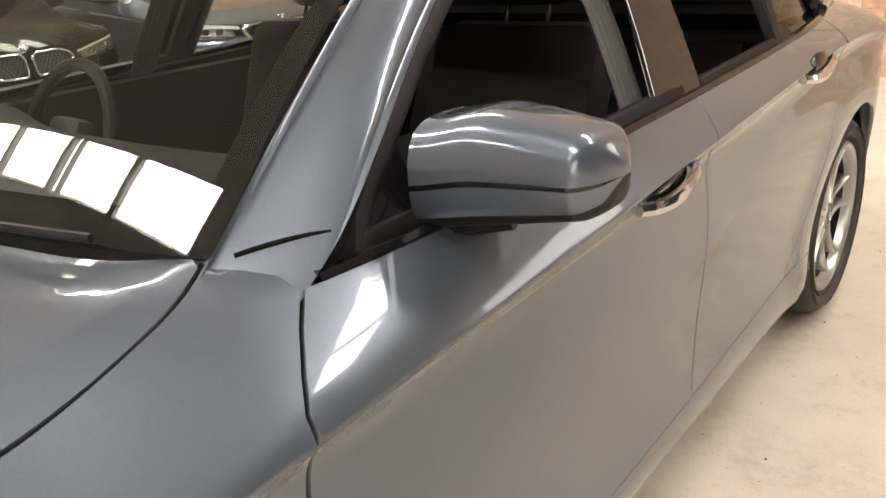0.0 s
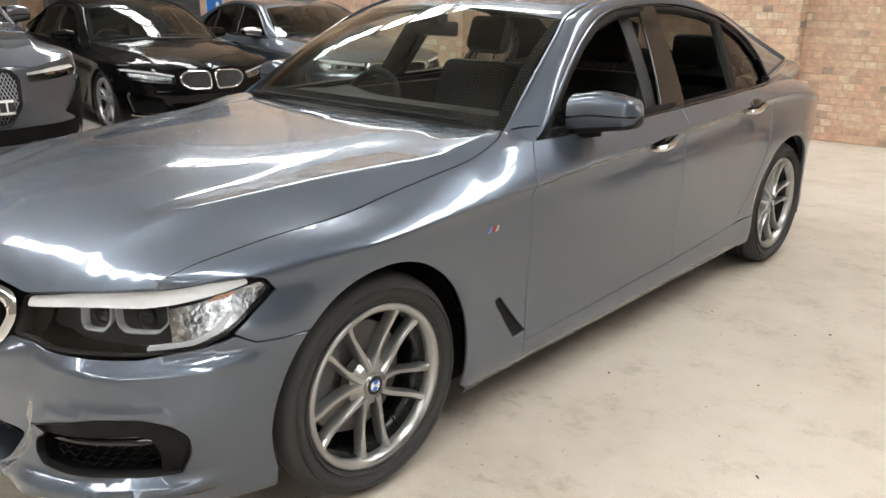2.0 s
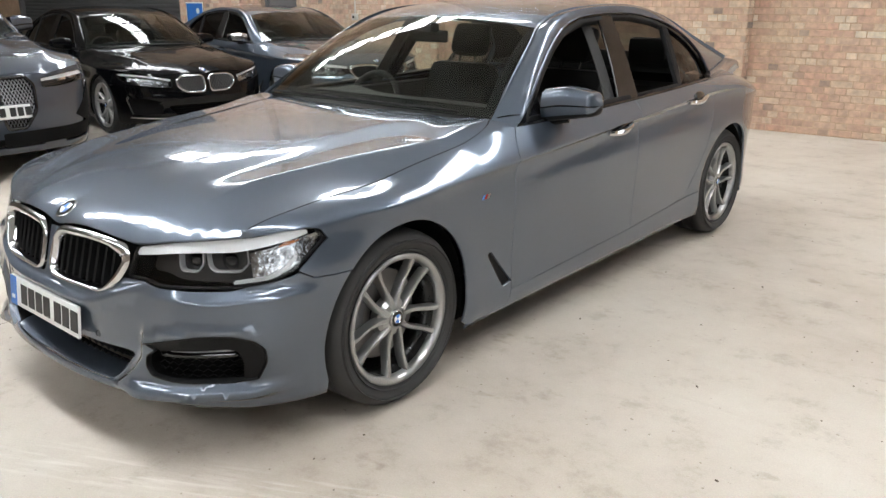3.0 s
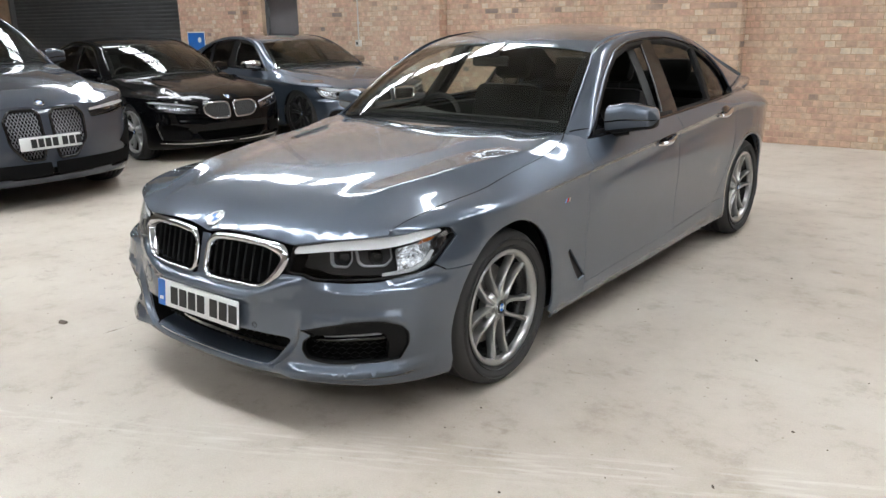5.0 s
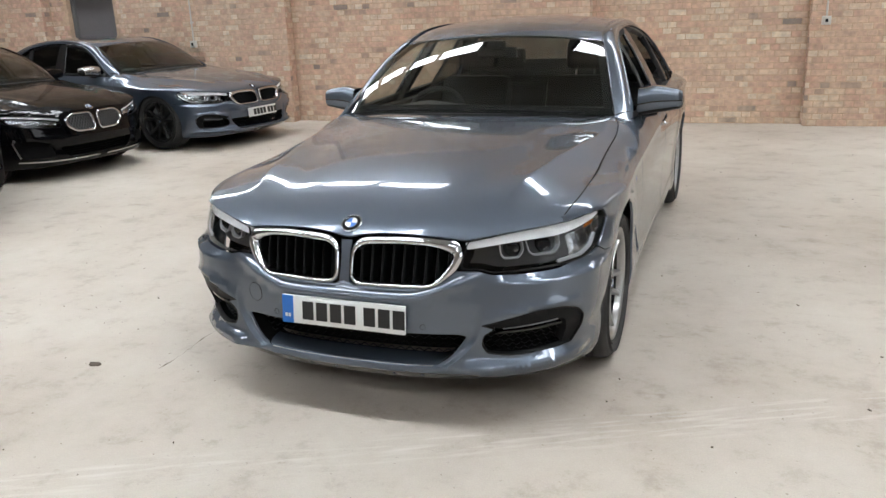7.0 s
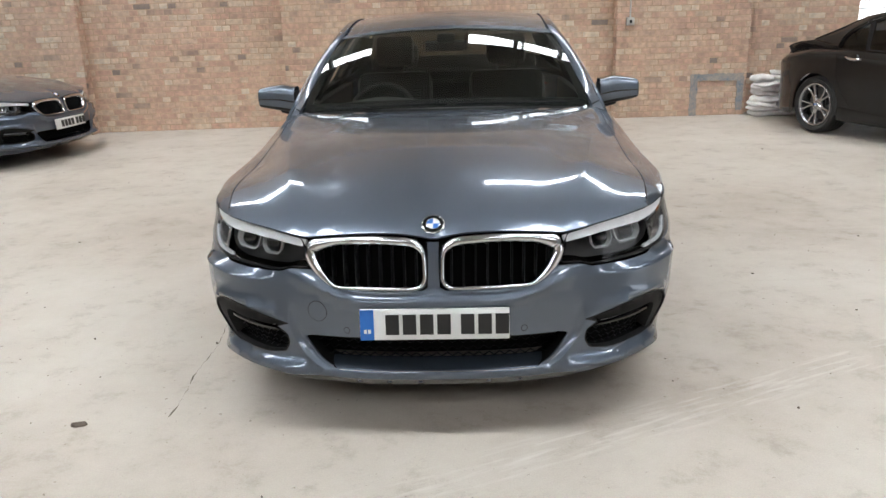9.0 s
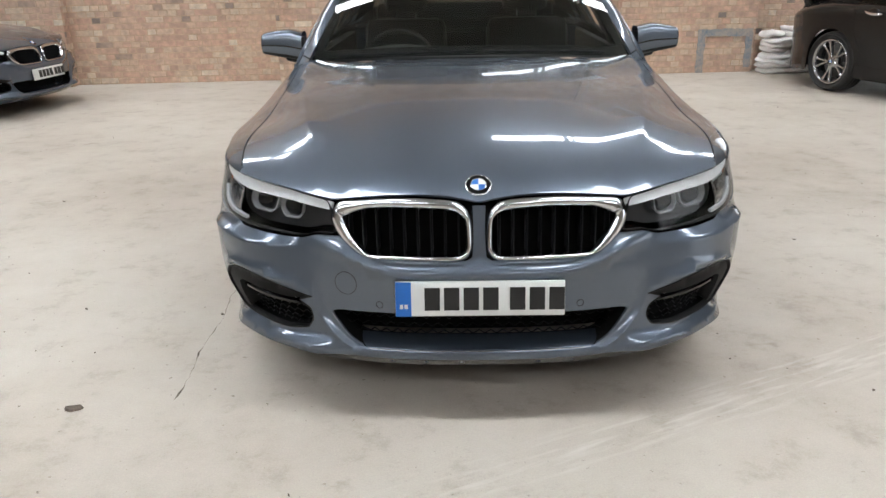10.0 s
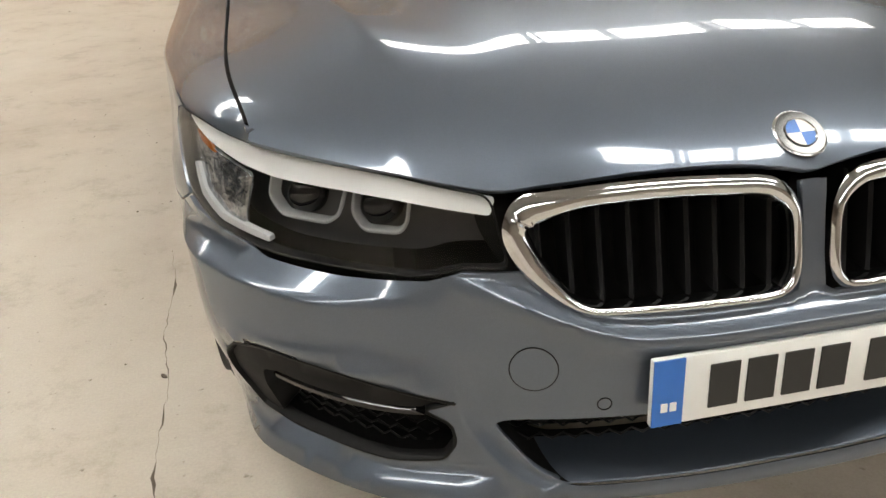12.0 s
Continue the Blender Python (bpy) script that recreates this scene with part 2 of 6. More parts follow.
M["lens"] = window_glass("headlight lens", (0.93, 0.94, 0.95), 1.35)
M["seat"] = surface("black seat leather", (0.014, 0.0135, 0.013), 0.6, spec=0.2, vary=0.25, big=6, fine=200, bump=0.15)
M["dash"] = surface("dashboard soft plastic", (0.010, 0.0105, 0.0105), 0.6, vary=0.2, fine=300, bump=0.1)
M["white"] = surface("white plate sheeting", (0.72, 0.73, 0.72), 0.35, vary=0.05)
M["silver"] = surface("white lamp strip", (0.78, 0.79, 0.80), 0.35, vary=0.06)
M["blue"] = surface("blue sign", (0.015, 0.14, 0.50), 0.35, vary=0.1)
M["ink"] = surface("black lettering", (0.01, 0.01, 0.01), 0.5)
M["red"] = surface("red lamp plastic", (0.35, 0.01, 0.01), 0.15, vary=0.1)
M["amber"] = surface("amber reflector", (0.30, 0.08, 0.012), 0.2, vary=0.2)
M["bag"] = surface("white woven sack", (0.86, 0.84, 0.83), 0.75, vary=0.35, big=7, fine=110, bump=0.6, other=(0.62, 0.57, 0.55))
M["blue_paint"] = surface("faded blue wall paint", (0.15, 0.19, 0.235), 0.85, big=7, fine=40, bump=0.3, other=(0.40, 0.335, 0.275))
M["door"] = surface("grey painted door", (0.13, 0.12, 0.12), 0.6, vary=0.2)
M["green"] = surface("green exit sign", (0.02, 0.25, 0.14), 0.5)
M["box"] = surface("grey electrical plastic", (0.55, 0.53, 0.49), 0.5, vary=0.1)
M["chip"] = surface("brown debris", (0.13, 0.10, 0.075), 0.9, vary=0.4, big=30, fine=200)
M["sky"] = glow("bright sky", (0.93, 0.97, 1.0), 25.0)
# east wall out of view, darkened so the car's flank reflects a dark band
M["dim"] = surface("darkened unseen brickwork", (0.06, 0.05, 0.042), 0.9, vary=0.25, big=1, fine=20, bump=0.2)
M["sky_bay"] = glow("bright yard", (0.95, 0.98, 1.0), 3.0)
M["sky_low"] = glow("overcast sky", (0.95, 0.98, 1.0), 4.0)
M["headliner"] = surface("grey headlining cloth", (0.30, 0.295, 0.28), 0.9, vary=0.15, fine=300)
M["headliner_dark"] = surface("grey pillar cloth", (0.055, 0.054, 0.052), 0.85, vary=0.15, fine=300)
M["lamp_grey"] = surface("dark grey lamp housing", (0.035, 0.035, 0.036), 0.4, vary=0.15)
M["lamp_ring"] = surface("pale light guide", (0.42, 0.43, 0.44), 0.25, vary=0.1)
M["net"] = surface("dark chrome net", (0.20, 0.20, 0.21), 0.3, metal=0.9)
# noise relief, with the facets' bright and dark reflections painted into the colour
M["lamp_chrome"] = surface("lamp chrome, facet glints painted in", (0.72, 0.73, 0.75), 0.16, metal=1.0, vary=0.8, big=30, fine=90, bump=1.0)


# ---- builders ----
import functools

from mathutils import geometry


def mesh_of(name, verts, faces, normals=None, smooth=True):
    me = bpy.data.meshes.new(name)
    me.from_pydata([tuple(v) for v in verts], [], [tuple(f) for f in faces])
    if smooth:
        me.polygons.foreach_set("use_smooth", [True] * len(me.polygons))
    if normals is not None:
        me.normals_split_custom_set_from_vertices([tuple(n) for n in normals])
    me.update()
    return me


def put(name, verts, faces, mat, parent=None, label="", normals=None, smooth=True):
    me = mesh_of(name, verts, faces, normals, smooth)
    me.materials.append(M[mat])
    ob = new(name, me)
    ob.parent = parent
    return tagged(ob, label) if label else ob


def part(name, bm, mat, parent, label="", smooth=True, angle=35):
    me = bpy.data.meshes.new(name)
    bmesh.ops.recalc_face_normals(bm, faces=bm.faces)
    bm.to_mesh(me)
    bm.free()
    if smooth:
        me.polygons.foreach_set("use_smooth", [True] * len(me.polygons))
        me.set_sharp_from_angle(angle=radians(angle))
    me.materials.append(M[mat])
    ob = new(name, me)
    ob.parent = parent
    return tagged(ob, label) if label else ob


def thing(name, label, category, m=None, group="", kind=""):
    ob = new(name)
    if m is not None:
        ob.matrix_world = m
    return tagged(ob, label, category, group, kind)


def box_bm(lo, hi, bevel=0.0, bm=None, m=None):
    bm = bm or bmesh.new()
    got = bmesh.ops.create_cube(bm, size=1)["verts"]
    for v in got:
        v.co = Vector([lo[i] + (v.co[i] + 0.5) * (hi[i] - lo[i]) for i in range(3)])
    if bevel:
        es = list({e for v in got for e in v.link_edges})
        r = bmesh.ops.bevel(bm, geom=es, offset=bevel, segments=2, affect="EDGES", profile=0.5)
        got = list({v for f in r["faces"] for v in f.verts} | {v for v in got if v.is_valid})
    if m is not None:
        bmesh.ops.transform(bm, matrix=m, verts=[v for v in got if v.is_valid])
    return bm


def tube_bm(path, radius, sides=8, bm=None, closed=False):
    """A round bar along a path of points."""
    bm = bm or bmesh.new()
    n = len(path)
    path = [Vector(p) for p in path]
    rings = []
    for i, p in enumerate(path):
        a = path[(i - 1) % n] if closed or i else p
        b = path[(i + 1) % n] if closed or i < n - 1 else p
        d = (b - a).normalized()
        q = d.to_track_quat("Z", "Y")
        r = radius(i / max(n - 1, 1)) if callable(radius) else radius
        rings.append([bm.verts.new(p + q @ Vector((r * math.cos(k / sides * math.tau), r * math.sin(k / sides * math.tau), 0))) for k in range(sides)])
    for i in range(n if closed else n - 1):
        r0, r1 = rings[i], rings[(i + 1) % n]
        for k in range(sides):
            bm.faces.new((r0[k], r0[(k + 1) % sides], r1[(k + 1) % sides], r1[k]))
    if not closed:
        bm.faces.new(rings[0])
        bm.faces.new(rings[-1])
    return bm


def lathe(profile, n=48, closed=True):
    """Points and faces of a profile of (radius, x) turned about the x axis."""
    vs, fs = [], []
    k = len(profile)
    for i in range(n):
        a = i / n * math.tau
        vs += [(x, r * math.cos(a), r * math.sin(a)) for r, x in profile]
    for i in range(n):
        j = (i + 1) % n
        for q in range(k if closed else k - 1):
            w = (q + 1) % k
            fs.append((i * k + q, j * k + q, j * k + w, i * k + w))
    return vs, fs


def bm_from(vs, fs, bm=None, m=None):
    bm = bm or bmesh.new()
    made = [bm.verts.new(m @ Vector(v) if m is not None else v) for v in vs]
    for f in fs:
        bm.faces.new([made[i] for i in f])
    return bm


def dense(poly, step, closed=True):
    out = []
    n = len(poly)
    for i in range(n if closed else n - 1):
        a, b = poly[i], poly[(i + 1) % n]
        k = max(1, int(math.ceil(math.hypot(b[0] - a[0], b[1] - a[1]) / step)))
        out += [(a[0] + (b[0] - a[0]) * j / k, a[1] + (b[1] - a[1]) * j / k) for j in range(k)]
    if not closed:
        out.append(poly[-1])
    return out


def rounded(poly, r, k=5):
    """The polygon with its corners rounded; r may differ from corner to corner."""
    out = []
    n = len(poly)
    for i in range(n):
        p, a, b = Vector(poly[i]), Vector(poly[i - 1]), Vector(poly[(i + 1) % n])
        ri = r[i] if isinstance(r, (list, tuple)) else r
        if ri <= 0:
            out.append(tuple(p))
            continue
        da, db = (a - p), (b - p)
        t = min(ri, da.length * 0.49, db.length * 0.49)
        s, e = p + da.normalized() * t, p + db.normalized() * t
        for j in range(k + 1):
            u = j / k
            out.append(tuple((1 - u) ** 2 * s + 2 * u * (1 - u) * p + u * u * e))
    return out


def inside(poly, x, y):
    px, py = np.array([p[0] for p in poly]), np.array([p[1] for p in poly])
    qx, qy = np.roll(px, -1), np.roll(py, -1)
    x, y = np.atleast_1d(x)[:, None], np.atleast_1d(y)[:, None]
    cross = ((py > y) != (qy > y)) & (x < (qx - px) * (y - py) / np.where(qy == py, 1e-12, qy - py) + px)
    return cross.sum(1) % 2 == 1


def shrink(poly, d):
    """The polygon moved inwards by d."""
    n = len(poly)
    area = sum(poly[i][0] * poly[(i + 1) % n][1] - poly[(i + 1) % n][0] * poly[i][1] for i in range(n))
    sg = 1 if area > 0 else -1
    out = []
    for i in range(n):
        a, p, b = Vector(poly[i - 1]), Vector(poly[i]), Vector(poly[(i + 1) % n])
        t = (p - a).normalized() + (b - p).normalized()
        if t.length < 1e-6:
            t = (b - p)
        t.normalize()
        out.append((p.x - sg * t.y * d, p.y + sg * t.x * d))
    return out


def sheet(mp, outline, holes=(), grid=0.03, rim=0.012, out=0.0, lines=()):
    """A panel cut out of the surface mp(u, v): outline and holes are polygons of (u, v). Gives points, faces and normals; its edges turn inwards by rim."""
    loops = [outline, *holes]
    pts, edges = [], []
    for lp in loops:
        k = len(pts)
        pts += lp
        edges += [(k + i, k + (i + 1) % len(lp)) for i in range(len(lp))]
    for ln in lines:
        k = len(pts)
        pts = pts + list(ln)
        edges += [(k + i, k + i + 1) for i in range(len(ln) - 1)]
    rimp = np.array(pts)
    lo, hi = rimp.min(0), rimp.max(0)
    gx, gy = np.arange(lo[0] + grid / 2, hi[0], grid), np.arange(lo[1] + grid / 2, hi[1], grid)
    g = np.array([(a + (0.5 * grid if j % 2 else 0), b) for j, b in enumerate(gy) for a in gx])
    if len(g):
        keep = inside(outline, g[:, 0], g[:, 1])
        for h in holes:
            keep &= ~inside(h, g[:, 0], g[:, 1])
        g = g[keep]
    if len(g):
        d = np.min(np.hypot(g[:, None, 0] - rimp[None, :, 0], g[:, None, 1] - rimp[None, :, 1]), axis=1)
        g = g[d > 0.45 * grid]
    allp = [Vector(p) for p in pts] + [Vector((float(a), float(b))) for a, b in g]
    vo, _, fo, ov, _, _ = geometry.delaunay_2d_cdt(allp, edges, [], 0, 1e-7)
    cx = np.array([sum(vo[i].x for i in f) / len(f) for f in fo])
    cy = np.array([sum(vo[i].y for i in f) / len(f) for f in fo])
    keep = inside(outline, cx, cy)
    for h in holes:
        keep &= ~inside(h, cx, cy)
    e = 1e-3

    def spot(u, v):
        p = Vector(mp(u, v))
        n = (Vector(mp(u + e, v)) - Vector(mp(u - e, v))).cross(Vector(mp(u, v + e)) - Vector(mp(u, v - e)))
        n = n.normalized() if n.length > 1e-12 else Vector((0, 0, 1))
        return p + n * out, n
    verts, norms = [], []
    for v in vo:
        p, n = spot(v.x, v.y)
        verts.append(p)
        norms.append(n)
    faces = []
    for f, k in zip(fo, keep):
        if k:
            a, b, c = (vo[i] for i in f[:3])
            ccw = (b.x - a.x) * (c.y - a.y) - (b.y - a.y) * (c.x - a.x) > 0
            faces.append(tuple(f) if ccw else tuple(reversed(f)))
    if rim:
        for j, lp in enumerate(loops):
            area = sum(lp[i][0] * lp[(i + 1) % len(lp)][1] - lp[(i + 1) % len(lp)][0] * lp[i][1] for i in range(len(lp)))
            sg = (1 if area > 0 else -1) * (1 if j == 0 else -1)
            k = len(verts)
            m = len(lp)
            base = [spot(*p) for p in lp]
            for i in range(m):
                p, n = base[i]
                t = (base[(i + 1) % m][0] - base[i - 1][0])
                side = t.cross(n).normalized() * sg if t.length > 1e-9 else n
                verts += [p, p - n * rim]
                norms += [(side + n).normalized(), side]
            for i in range(m):
                a, b = k + 2 * i, k + 2 * ((i + 1) % m)
                faces.append((a, a + 1, b + 1, b) if sg > 0 else (a, b, b + 1, a + 1))
    used = sorted({i for f in faces for i in f})
    ix = {o: i for i, o in enumerate(used)}
    return [verts[i] for i in used], [tuple(ix[i] for i in f) for f in faces], [norms[i] for i in used]


def panel(name, mat, parent, mp, outline, holes=(), grid=0.03, rim=0.012, out=0.0, label="", lines=()):
    v, f, n = sheet(mp, outline, holes, grid, rim, out, lines)
    return put(name, v, f, mat, parent, label, n)


def patch(name, mat, parent, f, nu, nv, label="", flip=False, thick=0.0):
    """A grid over the surface f(u, v), u and v from 0 to 1."""
    e = 1e-3
    verts, norms, faces = [], [], []
    for j in range(nv + 1):
        for i in range(nu + 1):
            u, v = i / nu, j / nv
            p = Vector(f(u, v))
            du = Vector(f(min(u + e, 1), v)) - Vector(f(max(u - e, 0), v))
            dv = Vector(f(u, min(v + e, 1))) - Vector(f(u, max(v - e, 0)))
            n = du.cross(dv)
            n = n.normalized() if n.length > 1e-12 else Vector((0, 0, 1))
            verts.append(p)
            norms.append(-n if flip else n)
    for j in range(nv):
        for i in range(nu):
            a = j * (nu + 1) + i
            q = (a, a + 1, a + nu + 2, a + nu + 1)
            faces.append(tuple(reversed(q)) if flip else q)
    if thick:
        loop = [i for i in range(nu + 1)] + [j * (nu + 1) + nu for j in range(1, nv + 1)] + [nv * (nu + 1) + i for i in range(nu - 1, -1, -1)] + [j * (nu + 1) for j in range(nv - 1, 0, -1)]
        k = len(verts)
        for q, i in enumerate(loop):
            t = verts[loop[(q + 1) % len(loop)]] - verts[loop[q - 1]]
            side = t.cross(norms[i]).normalized() * (-1 if flip else 1)
            verts += [verts[i].copy(), verts[i] - norms[i] * thick]
            norms += [(side + norms[i]).normalized(), side]
        m = len(loop)
        for q in range(m):
            a, b = k + 2 * q, k + 2 * ((q + 1) % m)
            faces.append((a, b, b + 1, a + 1) if flip else (a, a + 1, b + 1, b))
    return put(name, verts, faces, mat, parent, label, norms)


def ring(name, mat, parent, mp, outline, width, height, label="", out=0.0, steps=6):
    """A raised frame along the inside of an outline on the surface mp, round in section."""
    e = 1e-3
    n = len(outline)
    if callable(width):
        edge_in = shrink(outline, 0.01)
        inner = [(a[0] + (b[0] - a[0]) * width(*a) / 0.01, a[1] + (b[1] - a[1]) * width(*a) / 0.01) for a, b in zip(outline, edge_in)]
    else:
        inner = shrink(outline, width)
    verts, faces = [], []
    for i in range(n):
        a, b = outline[i], inner[i]
        for k in range(steps + 1):
            t = k / steps
            u, v = a[0] + (b[0] - a[0]) * t, a[1] + (b[1] - a[1]) * t
            p = Vector(mp(u, v))
            q = (Vector(mp(u + e, v)) - Vector(mp(u - e, v))).cross(Vector(mp(u, v + e)) - Vector(mp(u, v - e))).normalized()
            verts.append(p + q * (out + height * math.sin(math.pi * (0.06 + 0.94 * t)) ** 0.6 - (0.02 if k == steps else 0)))
    area = sum(outline[i][0] * outline[(i + 1) % n][1] - outline[(i + 1) % n][0] * outline[i][1] for i in range(n))
    m = steps + 1
    for i in range(n):
        j = (i + 1) % n
        for k in range(steps):
            q = (i * m + k, j * m + k, j * m + k + 1, i * m + k + 1)
            faces.append(q if area > 0 else tuple(reversed(q)))
    return put(name, verts, faces, mat, parent, label)


def bezier(a, b, c, d, n):
    a, b, c, d = map(Vector, (a, b, c, d))
    return [(1 - t) ** 3 * a + 3 * t * (1 - t) ** 2 * b + 3 * t * t * (1 - t) * c + t ** 3 * d for t in (i / n for i in range(n + 1))]


def spline3(pts):
    """A smooth curve through points of space, from 0 to 1 by chord length."""
    d = [0.0]
    for a, b in zip(pts, pts[1:]):
        d.append(d[-1] + math.dist(a, b))
    cs = [curve(*[(d[i] / d[-1], p[k]) for i, p in enumerate(pts)]) for k in range(len(pts[0]))]
    return lambda t: tuple(c(t) for c in cs)

# body form of the saloon: y runs from the nose to the tail, x to its left side
def curve(*pts):
    """A smooth curve through a few (position, value) knots."""
    xs = [p[0] for p in pts]
    vs = [p[1] for p in pts]
    n = len(pts)
    ms = []
    for i in range(n):
        a, b = max(i - 1, 0), min(i + 1, n - 1)
        ms.append((vs[b] - vs[a]) / (xs[b] - xs[a]))

    def f(x):
        if x <= xs[0]:
            return vs[0]
        if x >= xs[-1]:
            return vs[-1]
        i = 0
        while x > xs[i + 1]:
            i += 1
        h = xs[i + 1] - xs[i]
        t = (x - xs[i]) / h
        return ((1 + 2 * t) * (1 - t) ** 2 * vs[i] + t * (1 - t) ** 2 * h * ms[i]
                + t * t * (3 - 2 * t) * vs[i + 1] + t * t * (t - 1) * h * ms[i + 1])
    return f


def smooth(a, b, x):
    t = min(max((x - a) / (b - a), 0.0), 1.0)
    return t * t * (3 - 2 * t)


NOSE, TAIL, LONG = 0.56, 0.95, 4.936
ARC = []            # length along the plan contour, x share, y
_l, _px, _py = 0.0, 0.0, 0.0
for _i in range(401):
    _th = _i / 400 * math.pi / 2
    _x, _y = math.sin(_th) ** 0.77, NOSE * (1 - math.cos(_th))
    _l += math.hypot(0.93 * (_x - _px), _y - _py)
    _px, _py = _x, _y
    ARC.append((_l, _x, _y, math.cos(_th)))
ARC_END = ARC[-1][0]
ARC_L = [a[0] for a in ARC]
ARC_X = [a[1] for a in ARC]
EVEN = [[float(v) for v in np.interp(np.linspace(0, ARC_END, 801), ARC_L, [a[k] for a in ARC])] for k in (1, 2, 3)]
BACK = [float(v) for v in np.interp(np.linspace(0, 1, 2001), ARC_X, ARC_L)]


def table(values, t):
    """A value from a table of even steps, t from 0 to 1."""
    k = t * (len(values) - 1)
    i = min(max(int(k), 0), len(values) - 2)
    return values[i] + (values[i + 1] - values[i]) * (k - i)


def broken(x, xs, vs):
    """A value on a broken line."""
    if x <= xs[0]:
        return vs[0]
    for i in range(len(xs) - 1):
        if x <= xs[i + 1]:
            return vs[i] + (vs[i + 1] - vs[i]) * (x - xs[i]) / (xs[i + 1] - xs[i])
    return vs[-1]


def s_of_x(x):
    return math.copysign(table(BACK, min(abs(x) / 0.93, 1.0)), x)


def s_of_y(y):
    return ARC_END + y - NOSE


def contour(s):
    """x share, y and forwardness at the length s along the plan contour."""
    s = abs(s)
    if s < ARC_END:
        t = s / ARC_END
        return table(EVEN[0], t), table(EVEN[1], t), table(EVEN[2], t)
    y = NOSE + s - ARC_END
    if y > LONG - TAIL:
        k = min((y - LONG + TAIL) / 1.5, 1.0)
        return math.cos(k * math.pi / 2) ** 0.70 if k < 1 else 0.0, LONG - TAIL + TAIL * math.sin(k * math.pi / 2), 0.0
    return 1.0, y, 0.0


low_x = curve((0.14, 0.862), (0.20, 0.895), (0.27, 0.906), (0.36, 0.903), (0.50, 0.908), (0.65, 0.922), (0.78, 0.931), (0.95, 0.934))
nose_lean = curve((0.14, 0.09), (0.19, 0.015), (0.24, -0.01), (0.36, -0.002), (0.48, 0.0), (0.56, 0.018), (0.64, 0.040), (0.70, 0.058), (0.76, 0.085), (0.85, 0.13))
hood_mid = curve((0.0, 0.742), (0.04, 0.770), (0.12, 0.806), (0.30, 0.861), (0.60, 0.920), (0.95, 0.962), (1.25, 0.988), (1.5, 1.0))
seam_x = curve((0.285, 0.780), (0.47, 0.806), (0.7, 0.810), (0.95, 0.806), (1.24, 0.806), (1.38, 0.806), (1.48, 0.795), (1.535, 0.775), (1.585, 0.742), (1.65, 0.71))
brim_x = curve((0.285, 0.780), (0.47, 0.806), (0.7, 0.810), (0.95, 0.808), (1.2, 0.816), (1.45, 0.826), (1.66, 0.840), (2.0, 0.868))
belt_x = curve((1.4, 0.80), (1.66, 0.838), (2.0, 0.868), (2.6, 0.882), (3.3, 0.873), (3.6, 0.848), (3.9, 0.785), (4.4, 0.64), (4.9, 0.46))


def belt_z(y):
    return 0.945 + 0.029 * (y - 1.7) - 0.19 * max(0.0, y - 3.9) ** 2


def crease_z(y):
    return 0.735 + 0.059 * y - 0.135 * max(0.0, y - 3.40) ** 2


hood_edge = curve((0.0, 0.712), (0.05, 0.722), (0.13, 0.732), (0.25, 0.733), (0.40, 0.722), (0.46, 0.717), (0.60, 0.740), (0.80, 0.767))


@functools.lru_cache(maxsize=20000)
def hood_front(x):
    _, y, fwd = contour(s_of_x(min(abs(x), 0.9)))
    return y + nose_lean(hood_edge(abs(x))) * fwd


def hood_z(x, y):
    d = max(y - hood_front(x), 0.0)
    off = abs(x) - 0.488 - 0.20 * min(y, 1.3)
    r = math.sqrt(off ** 2 + 0.00006)
    ridge = (0.030 * math.exp(-r / 0.12) - 0.005 * math.exp(-((off + 0.15) / 0.08) ** 2)) * smooth(0.05, 0.40, d)
    return hood_mid(d) + (hood_edge(abs(x)) - 0.742) * math.exp(-d / 0.13) - abs(x / 0.8) ** 2.6 * (0.078 * smooth(0.0, 0.62, d) - 0.028 * smooth(0.98, 1.26, d)) + ridge


@functools.lru_cache(maxsize=20000)
def top_edge(y):
    """Where the flank ends above: the bonnet's seam in front, the window line behind."""
    b = smooth(1.30, 1.80, y)
    yh = min(y, 1.70)
    xs = brim_x(min(y, 2.0))
    x = xs + (belt_x(max(y, 1.4)) - xs) * smooth(1.6, 2.0, y)
    zh = hood_z(xs, yh)
    return x, zh + (belt_z(y) - zh) * b, b


def shoulder_z(y, zt):
    """The height at which the flank begins to turn over the shoulder."""
    return min(crease_z(y), zt - 0.004 - 0.036 * smooth(0.285, 0.60, y)) if y > 0.285 else 9.0


